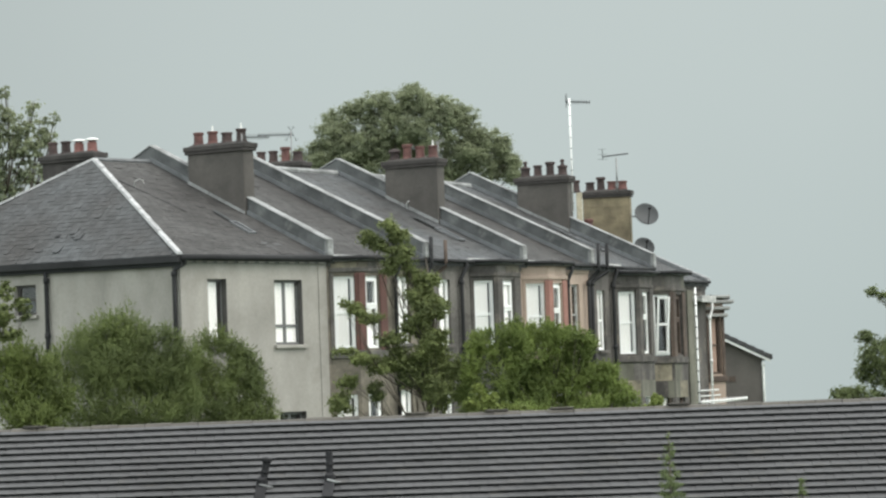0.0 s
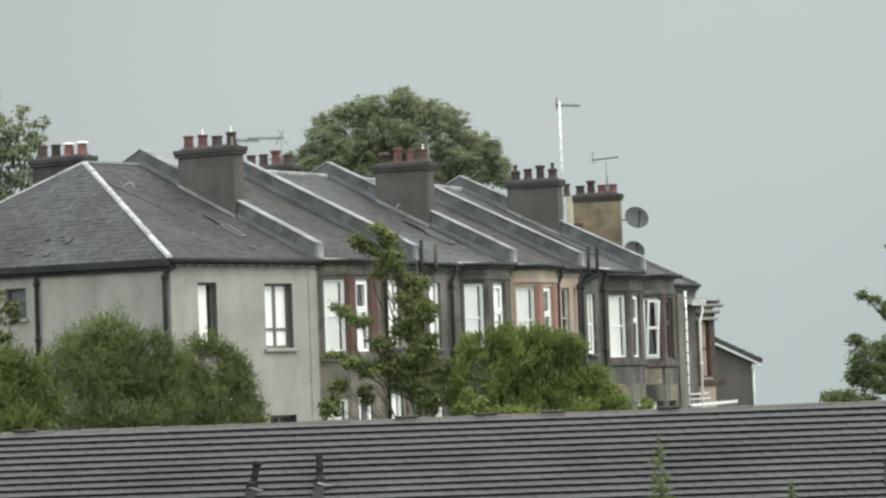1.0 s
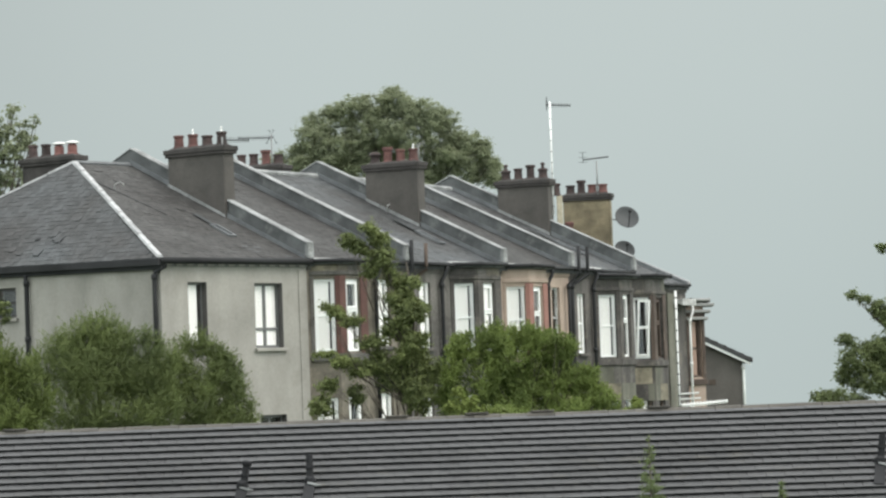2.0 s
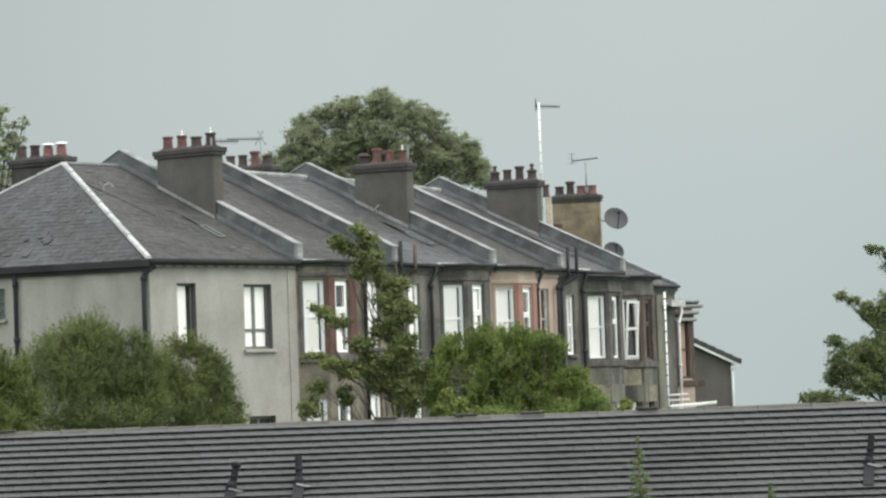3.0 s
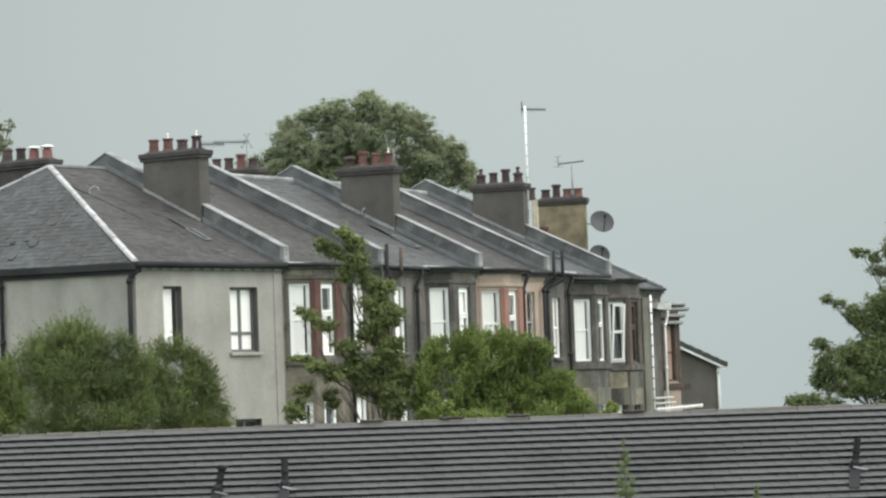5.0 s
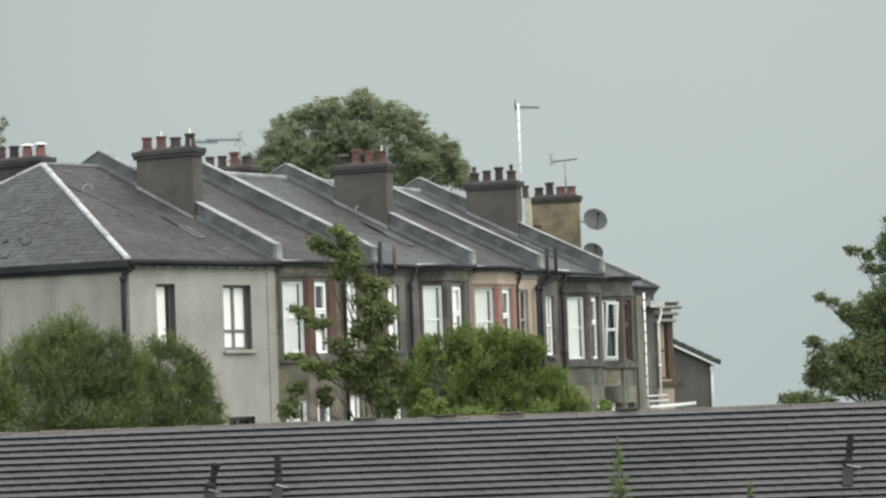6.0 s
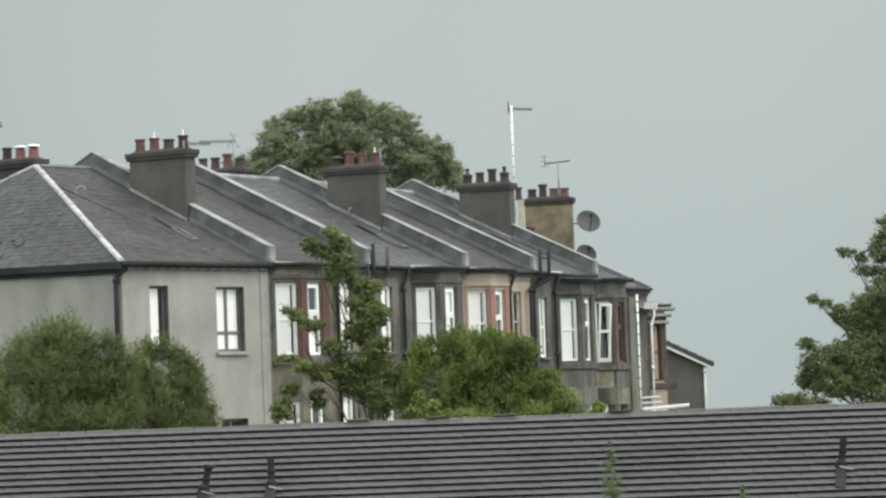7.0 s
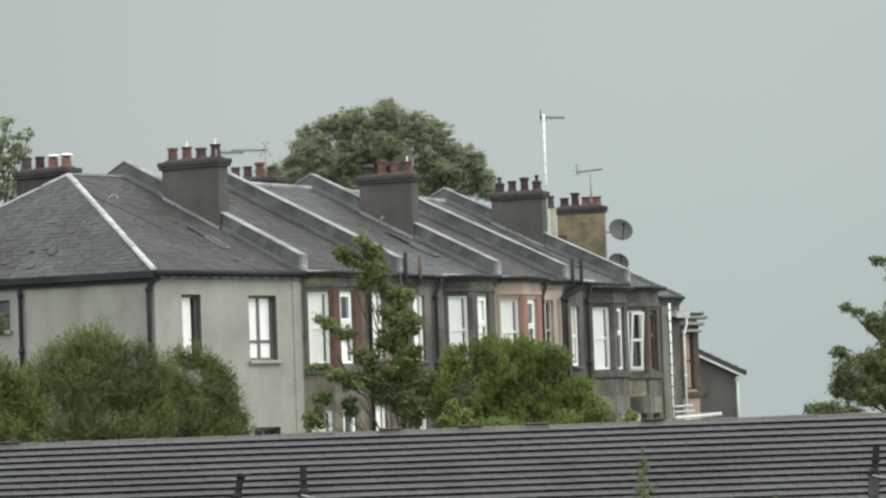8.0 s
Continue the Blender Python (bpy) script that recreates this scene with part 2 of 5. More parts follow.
LEAF_YOUNG = leaf_material("young_maple_leaf", (0.064, 0.08, 0.04), (0.235, 0.275, 0.102), 0.42)
LEAF_BUSH = leaf_material("shrub_leaf", (0.07, 0.1, 0.036), (0.255, 0.32, 0.09), 0.42)
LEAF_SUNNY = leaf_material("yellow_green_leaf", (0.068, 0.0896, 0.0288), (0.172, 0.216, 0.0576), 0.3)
LEAF_WILLOW = leaf_material("willow_leaf", (0.08, 0.103, 0.046), (0.205, 0.25, 0.088), 0.42)
LEAF_LIME = leaf_material("lime_leaf", (0.10, 0.125, 0.035), (0.25, 0.305, 0.085), 0.4)
LEAF_FIR = leaf_material("conifer_leaf", (0.10, 0.128, 0.062), (0.20, 0.245, 0.112), 0.5)
BEIGE_BLIND = material("beige_blind", (0.336, 0.232, 0.188), rough=0.9, vary=0.05, bump=0.0)
PUTT = material("pale_stone", (0.42, 0.42, 0.41), vary=0.2, stain=3.0, bump=0.3)
BARGE = material("white_bargeboard", (0.75, 0.75, 0.73), rough=0.5, vary=0.08)
BROWN_HARL = material("brown_harling", (0.1, 0.0896, 0.0816), vary=0.1, stain=1.0, bump=0.5, bump_scale=25)
FLUE_CREAM = material("cream_render", (0.44, 0.396, 0.299), vary=0.12, stain=3.0, bump=0.3)
ROUGH_BLACK = material("dull_black_plastic", (0.022, 0.022, 0.024), rough=0.85, vary=0.2, bump=0.1, spec=0.2)
LICHEN_STONE = material("lichened_stone", (0.16, 0.156, 0.124), vary=0.2, stain=1.6, streak=0.3, bump=0.4, grime=((0.088, 0.084, 0.068), 2.0, 0.5, 0.6))

# ---- mesh helpers ----
class Solid:
    """Collects vertices and faces; every point passes through the pose m."""
    def __init__(self, m=None):
        self.v, self.f, self.m = [], [], m or Matrix()

    def face(self, *pts):
        i = len(self.v)
        self.v += [tuple(self.m @ Vector(p)) for p in pts]
        self.f.append(tuple(range(i, i + len(pts))))

    def hexa(self, a, b):
        """A solid between two matching outlines a and b."""
        i, n = len(self.v), len(a)
        self.v += [tuple(self.m @ Vector(p)) for p in (*a, *b)]
        self.f.append(tuple(range(i + n - 1, i - 1, -1)))
        self.f.append(tuple(range(i + n, i + 2 * n)))
        for k in range(n):
            j = (k + 1) % n
            self.f.append((i + k, i + j, i + n + j, i + n + k))

    def box(self, x0, x1, y0, y1, z0, z1, cut=0.0):
        """A box, with its upright edges cut off by `cut`."""
        if cut:
            o = [(x0 + cut, y0), (x1 - cut, y0), (x1, y0 + cut), (x1, y1 - cut), (x1 - cut, y1), (x0 + cut, y1), (x0, y1 - cut), (x0, y0 + cut)]
        else:
            o = [(x0, y0), (x1, y0), (x1, y1), (x0, y1)]
        self.hexa([(*p, z0) for p in o], [(*p, z1) for p in o])

    def tube(self, path, radii, sides=8, closed=True):
        if not hasattr(radii, "__len__"):
            radii = [radii] * len(path)
        path = [Vector(p) for p in path]
        rings = []
        for k, p in enumerate(path):
            way = (path[min(k + 1, len(path) - 1)] - path[max(k - 1, 0)]).normalized()
            side = way.cross(Vector((0.31, 0.2, 0.93) if abs(way.z) < 0.9 else (1, 0.13, 0))).normalized()
            up = way.cross(side)
            rings.append(len(self.v))
            for s in range(sides):
                a = 2 * math.pi * s / sides
                self.v.append(tuple(self.m @ (p + (side * math.cos(a) + up * math.sin(a)) * radii[k])))
        for r0, r1 in zip(rings, rings[1:]):
            for s in range(sides):
                t = (s + 1) % sides
                self.f.append((r0 + s, r0 + t, r1 + t, r1 + s))
        if closed:
            self.f.append(tuple(rings[0] + s for s in range(sides - 1, -1, -1)))
            self.f.append(tuple(rings[-1] + s for s in range(sides)))

    def lathe(self, profile, sides=14, centre=(0, 0, 0)):
        """Turns (radius, height) pairs about the upright through centre."""
        cx, cy, cz = centre
        rings = []
        for r, z in profile:
            rings.append(len(self.v))
            self.v += [tuple(self.m @ Vector((cx + r * math.cos(2 * math.pi * s / sides), cy + r * math.sin(2 * math.pi * s / sides), cz + z))) for s in range(sides)]
        for r0, r1 in zip(rings, rings[1:]):
            for s in range(sides):
                t = (s + 1) % sides
                self.f.append((r0 + s, r0 + t, r1 + t, r1 + s))
        self.f.append(tuple(rings[0] + s for s in range(sides - 1, -1, -1)))
        self.f.append(tuple(rings[-1] + s for s in range(sides)))

    def wall(self, length, z0, z1, thick, holes, tops=None):
        """An upright wall along x with its outer face at y = 0, pierced by holes (x0, x1, z0, z1)."""
        xs = sorted({0.0, length, *[h[0] for h in holes], *[h[1] for h in holes]})
        zs = sorted({z0, z1, *[h[2] for h in holes], *[h[3] for h in holes]})
        solid = lambda i, k: 0 <= i < len(xs) - 1 and 0 <= k < len(zs) - 1 and not any(
            h[0] < (xs[i] + xs[i + 1]) / 2 < h[1] and h[2] < (zs[k] + zs[k + 1]) / 2 < h[3] for h in holes)
        for i in range(len(xs) - 1):
            for k in range(len(zs) - 1):
                if not solid(i, k):
                    continue
                a, b, c, d = xs[i], xs[i + 1], zs[k], zs[k + 1]
                self.face((a, 0, c), (b, 0, c), (b, 0, d), (a, 0, d))
                self.face((b, thick, c), (a, thick, c), (a, thick, d), (b, thick, d))
                if not solid(i - 1, k):
                    self.face((a, thick, c), (a, 0, c), (a, 0, d), (a, thick, d))
                if not solid(i + 1, k):
                    self.face((b, 0, c), (b, thick, c), (b, thick, d), (b, 0, d))
                if not solid(i, k - 1):
                    self.face((a, thick, c), (b, thick, c), (b, 0, c), (a, 0, c))
                if not solid(i, k + 1):
                    self.face((a, 0, d), (b, 0, d), (b, thick, d), (a, thick, d))

    def mesh(self, name, mat, smooth=False):
        me = bpy.data.meshes.new(name)
        me.from_pydata(self.v, [], self.f)
        me.materials.append(mat)
        if smooth:
            me.shade_smooth()
        me.update()
        return me


def part(name, solid, mat, parent, label="", smooth=False, bevel=0.0, kind=""):
    """Links a solid as one mesh object under a thing or a part."""
    ob = new(name, solid.mesh(name, mat, smooth) if isinstance(solid, Solid) else solid)
    ob.parent = parent
    if bevel:
        mod = ob.modifiers.new("edge", "BEVEL")
        mod.width, mod.segments, mod.limit_method = bevel, 2, "ANGLE"
    return tagged(ob, label, kind=kind)


def thing(name, place, label, category, group="", kind=""):
    ob = new(name)
    ob.matrix_basis = place
    ob.empty_display_size = 0.3
    return tagged(ob, label, category, group, kind)


def basis(p, u):
    """A pose at p whose x runs along the level direction u and whose y points inwards, to u's left."""
    u = Vector((u[0], u[1], 0)).normalized()
    m = Matrix(((u.x, -u.y, 0, p[0]), (u.y, u.x, 0, p[1]), (0, 0, 1, p[2]), (0, 0, 0, 1)))
    return m


# ---- the lie of the land: one sheet that rises to the terrace and falls away behind it ----
def land(x, y):
    s = lambda a, b, v: (lambda t: t * t * (3 - 2 * t))(min(1, max(0, (v - a) / (b - a))))
    return 2.6 * s(60, 74, y) - 3.0 * s(125, 220, y) - 26 * s(200, 700, y) + 0.04 * math.sin(x * 0.21) * math.cos(y * 0.17)


ground = Solid()
gx = [-3000, -1500, -700, -300, -150, *range(-80, 81, 8), 150, 300, 700, 1500, 3000]
gy = [-3000, -1200, -400, -100, *range(-20, 160, 6), 180, 220, 300, 420, 560, 700, 1000, 1800, 3000]
for j in gy:
    for i in gx:
        ground.v.append((i, j, land(i, j)))
for j in range(len(gy) - 1):
    for i in range(len(gx) - 1):
        a = j * len(gx) + i
        ground.f.append((a, a + 1, a + 1 + len(gx), a + len(gx)))
tagged(new("ground", ground.mesh("ground", GRASS, True)), "rough green grass rising to the houses", "grass", kind="structure")

# ---- the terrace: seven houses on a bend, each in its own frame: x along the front, y inwards, z up ----
BASE, EAVES, RIDGE, HALF = 2.6, 5.9, 8.62, 5.6
PITCH = math.atan2(RIDGE - EAVES, HALF)
TURN = [50, 56, 59, 63, 67, 68, 88, 92, 95]
LONG = [5.14, 4.26, 5.05, 4.40, 5.23, 5.33, 4.8, 4.8, 4.8]
STEP = [0, 0, 0, 0, 0, 0.3, 0.75, 0.95, 1.15]            # how far each roof steps down
CORNER = [Vector((-6.219, 80.0, BASE))]
for a, b in zip(TURN, LONG):
    CORNER.append(CORNER[-1] + Vector((math.cos(radians(a)), math.sin(radians(a)), 0)) * b)
LEAN = [0.0] + [math.tan(radians(b - a) / 2) for a, b in zip(TURN, TURN[1:])] + [0.0]   # how the party walls slant into each house


def roof_z(y):
    return EAVES + (RIDGE - EAVES) * (1 - abs(y - HALF) / HALF)


def slates(parent, x_left, x_right, y0, y1, rise, m, seed, expo=0.145, wide=0.2, single=0, mat=SLATE):
    """Courses of single slates on a plane that climbs from y0 to y1; x limits are functions of y."""
    rng = random.Random(seed)
    s = Solid(m)
    run = math.hypot(y1 - y0, rise)
    cy, cz = (y1 - y0) / run, rise / run
    rows = int(run / expo)
    for r in range(rows + 1):
        v0, v1 = r * expo, min((r + 1) * expo + 0.06, run)
        ya, yb = y0 + v0 * cy, y0 + v1 * cy
        x = x_left((ya + yb) / 2) - (0.5 * wide if r % 2 else 0)
        while x < x_right((ya + yb) / 2):
            w = wide * rng.uniform(0.85, 1.12)
            a, b = max(x, x_left(ya)), min(x + w - 0.006, x_right(ya))
            a2, b2 = max(x, x_left(yb)), min(x + w - 0.006, x_right(yb))
            x += w
            if b - a < 0.03 or b2 < a2:
                continue
            lift, slip = rng.uniform(0.008, 0.018), rng.uniform(-0.012, 0.012)
            if rng.random() < 0.01:
                slip, lift = -0.04, 0.028
            lo, hi = v0 + slip, v1
            if single > 0:
                whole, s = s, Solid(m)
            p = lambda xx, vv, up: (xx, y0 + vv * cy - cz * up, (vv * cz) + cy * up)
            i = len(s.v)
            s.v += [tuple(m @ Vector(q)) for q in (p(a, lo, lift), p(b, lo, lift), p(b2, hi, 0.006), p(a2, hi, 0.006), p(a, lo, 0), p(b, lo, 0))]
            s.f += [(i, i + 1, i + 2, i + 3), (i + 4, i + 5, i + 1, i), (i + 4, i, i + 3), (i + 5, i + 2, i + 1)]
            if single > 0:
                part("slate", s, SLATE_PIECE, parent)
                s, single = whole, single - 1
    return part("slating", s, mat, parent, "courses of weathered slates", kind="stuff")


def window(parent, m, wide, high, style="sash", blind=True, frame_mat=UPVC, sill_mat=None, reveal=0.1, jamb=None, tilt=0.0, cloth=None):
    """A window in an opening wide x high, its outer wall face at y = 0 of the pose m."""
    y, t = reveal, 0.065
    f = Solid(m @ Matrix.Translation((0, y, 0)))
    f.wall(wide, 0, high, 0.07, [(t, wide - t, t, high - t)])
    win = part("window", f, frame_mat, parent, "white framed window" if frame_mat is UPVC else "dark framed window", bevel=0.006)
    bars = []
    if style == "sash":
        bars = [("meeting_rail", t, wide - t, y + 0.01, y + 0.075, high * 0.5 - 0.025, high * 0.5 + 0.03),
                ("stile", t + 0.002, t + 0.03, y + 0.02, y + 0.06, t, high - t), ("stile", wide - t - 0.03, wide - t - 0.002, y + 0.02, y + 0.06, t, high - t)]
    elif style == "cross":
        bars = [("mullion", wide / 2 - 0.045, wide / 2 + 0.045, y + 0.005, y + 0.07, t, high - t),
                ("transom", t, wide - t, y + 0.008, y + 0.067, high * 0.27, high * 0.27 + 0.07)]
    elif style == "top":
        e = min(0.06, wide * 0.1)
        z2, z3 = high * 0.56 + 0.06, high - t - 0.002
        bars = [("transom", t, wide - t, y + 0.005, y + 0.07, high * 0.56 - 0.02, z2),
                ("stile", t + 0.002, t + e, y - 0.02, y + 0.06, z2 + 0.003, z3), ("stile", wide - t - e, wide - t - 0.002, y - 0.02, y + 0.06, z2 + 0.003, z3),
                ("rail", t + e, wide - t - e, y - 0.02, y + 0.06, z2 + 0.003, z2 + e), ("rail", t + e, wide - t - e, y - 0.02, y + 0.06, z3 - e, z3)]
    for name, xa, xb, ya, yb, za, zb in bars:
        b = Solid(m)
        b.box(xa, xb, ya, yb, za, zb)
        part(name, b, frame_mat, win)
    g = Solid(m)
    g.box(t, wide - t, y + 0.02, y + 0.026, t, high - t)
    if not cloth:
        pane = part("pane", g, GLASS, win)
        pane.visible_shadow = False
    if blind:
        b = Solid(m)
        low, side = t, (0.16 * wide if style != "cross" and wide < 0.9 else 0.02)
        top = high * 0.56 if blind == "low" else high - t
        x0, x1 = t, wide - t - side
        b.hexa([(x0, y + 0.036, low), (x1, y + 0.036, low), (x1, y + 0.05, low), (x0, y + 0.05, low)],
               [(x0, y + 0.036, top), (x1, y + 0.04, top), (x1, y + 0.055, top), (x0, y + 0.055, top)])
        # with cloth, an added beige panel fills the opening instead of a pane
        part("blind", b, cloth or BLIND, win, "added beige panel in place of glass" if cloth else "white blind drawn down")
    if sill_mat:
        s = Solid(m)
        s.hexa([(-0.07, -0.09, -0.09), (wide + 0.07, -0.09, -0.09), (wide + 0.07, y, -0.09), (-0.07, y, -0.09)],
               [(-0.07, -0.09, -0.012), (wide + 0.07, -0.09, -0.012), (wide + 0.07, y, 0.004), (-0.07, y, 0.004)])
        part("sill", s, sill_mat, win, bevel=0.01)
    if jamb:
        j = Solid(m)
        j.box(wide - 0.015, wide - 0.002, 0.004, y, 0.005, high - 0.005)
        part("jamb", j, jamb, win)
    if tilt:
        s = Solid(m @ Matrix.Translation((0.06, y - 0.06, 0.06)) @ Matrix.Rotation(radians(tilt), 4, "X"))
        w, h = wide - 0.12, high - 0.12
        s.wall(w, 0, h, 0.05, [(0.06, w - 0.06, 0.06, h * 0.5), (0.06, w - 0.06, h * 0.5 + 0.06, h - 0.06)])
        part("casement", s, UPVC, win, "open tilted casement")
    return win


POTS = {"finial": [(0.145, 0), (0.15, 0.05), (0.125, 0.08), (0.115, 0.32), (0.135, 0.34), (0.14, 0.40), (0.12, 0.41)],
        "plain": [(0.145, 0), (0.15, 0.05), (0.125, 0.08), (0.115, 0.32), (0.135, 0.34), (0.14, 0.40), (0.12, 0.41), (0.10, 0.40), (0.095, 0.3)],
        "short": [(0.15, 0), (0.15, 0.05), (0.135, 0.08), (0.125, 0.26), (0.15, 0.28), (0.15, 0.33), (0.11, 0.335), (0.10, 0.25)],
        "tall": [(0.14, 0), (0.14, 0.05), (0.12, 0.08), (0.115, 0.40), (0.15, 0.42), (0.15, 0.50), (0.12, 0.51), (0.10, 0.45)],
        "cowl": [(0.15, 0), (0.15, 0.05), (0.135, 0.08), (0.13, 0.26), (0.16, 0.28), (0.15, 0.34), (0.06, 0.38), (0.04, 0.46), (0.07, 0.50), (0.06, 0.56), (0.02, 0.58)],
        "hooded": [(0.145, 0), (0.15, 0.05), (0.13, 0.08), (0.12, 0.24), (0.17, 0.26), (0.175, 0.29), (0.13, 0.35), (0.06, 0.385), (0.0, 0.39)],
        "capped": [(0.145, 0), (0.15, 0.05), (0.13, 0.08), (0.125, 0.30), (0.10, 0.31), (0.10, 0.35)]}


def chimney_pot(parent, x, y, z, style, mat):
    s = Solid()
    s.lathe([(r, q * 0.84) for r, q in POTS[style]], 14, (x, y, z))
    pot = part("chimney_pot", s, mat, parent, "terracotta clay pot" if mat is TERRACOTTA else "soot-blackened clay pot", smooth=False)
    if style == "finial":
        c = Solid()
        c.lathe([(0.06, 0.33), (0.062, 0.35), (0.022, 0.365), (0.017, 0.43), (0.026, 0.44), (0.012, 0.48), (0.0, 0.485)], 12, (x, y, z))
        part("cowl", c, POT_WHITE, pot, "slim pale cowl")
    if style == "capped":
        c = Solid()
        c.lathe([(0.175, 0.30), (0.18, 0.32), (0.15, 0.35), (0.05, 0.37), (0.0, 0.372)], 14, (x, y, z))
        part("cowl", c, POT_WHITE, pot, "white rain cowl")
    return pot


def chimney(parent, x0, x1, y0, y1, z0, z1, mat, cap_mat, pots, label):
    """A stack along y with a thick projecting cope and a row of pots."""
    s = Solid()
    s.box(x0, x1, y0, y1, z0, z1 - 0.16, cut=0.02)
    stack = part("chimney", s, mat, parent, label)
    c = Solid()
    c.box(x0 - 0.06, x1 + 0.06, y0 - 0.06, y1 + 0.06, z1 - 0.2, z1 - 0.12, cut=0.02)
    c.box(x0 - 0.09, x1 + 0.09, y0 - 0.09, y1 + 0.09, z1 - 0.12, z1, cut=0.03)
    part("cope", c, cap_mat, stack, bevel=0.012)
    b = Solid()
    b.hexa([(x0 + 0.0, y0, z1), (x1, y0, z1), (x1, y1, z1), (x0, y1, z1)],
           [(x0 + 0.08, y0 + 0.12, z1 + 0.06), (x1 - 0.08, y0 + 0.12, z1 + 0.06), (x1 - 0.08, y1 - 0.12, z1 + 0.06), (x0 + 0.08, y1 - 0.12, z1 + 0.06)])
    part("flaunching", b, cap_mat, stack)
    if y1 < HALF:
        f = Solid()
        lo, hi = roof_z(y0) + 0.0, roof_z(y1) + 0.0
        f.hexa([(x0 - 0.02, y0, lo), (x0 - 0.003, y0, lo), (x0 - 0.003, y1, hi), (x0 - 0.02, y1, hi)],
               [(x0 - 0.02, y0, lo + 0.10), (x0 - 0.003, y0, lo + 0.10), (x0 - 0.003, y1, hi + 0.10), (x0 - 0.02, y1, hi + 0.10)])
        part("flashing", f, COPE, stack, "pale lead flashing at the foot")
    for k, (style, pm) in enumerate(pots):
        y = y1 - 0.22 - (y1 - y0 - 0.44) * k / (len(pots) - 1)
        chimney_pot(stack, (x0 + x1) / 2, y, z1 + 0.03, style, pm)
    return stack


def pipe(parent, path, r=0.06, mat=CAST_IRON, name="downpipe", collars=True):
    s = Solid()
    s.tube(path, r, 10)
    if collars:
        (xa, ya, za), (xb, yb, zb) = path[-2], path[-1]
        n = int(abs(za - zb) / 1.8) + 1
        for k in range(n):
            z = za + (zb - za) * k / n
            s.tube([(xa, ya, z + 0.06), (xa, ya, z - 0.06)], r * 1.35, 10)
    return part(name, s, mat, parent, smooth=True)


def gutter(parent, path, r=0.075, mat=CAST_IRON):
    """A half-round gutter along a path of (x, y, z), with brackets."""
    s = Solid()
    s.tube(path, r, 10)
    for a, b in zip(path, path[1:]):
        a, b = Vector(a), Vector(b)
        for k in range(int((b - a).length / 0.9) + 1):
            p = a + (b - a) * (k / (int((b - a).length / 0.9) + 1))
            s.tube([p + Vector((0, 0, 0.07)), p + Vector((0, 0, -0.08))], 0.018, 6)
    return part("gutter", s, mat, parent, smooth=True)


def bay_points(s):
    return [(s, 0.0), (s + 0.45, -0.55), (s + 1.65, -0.55), (s + 2.10, 0.0)]


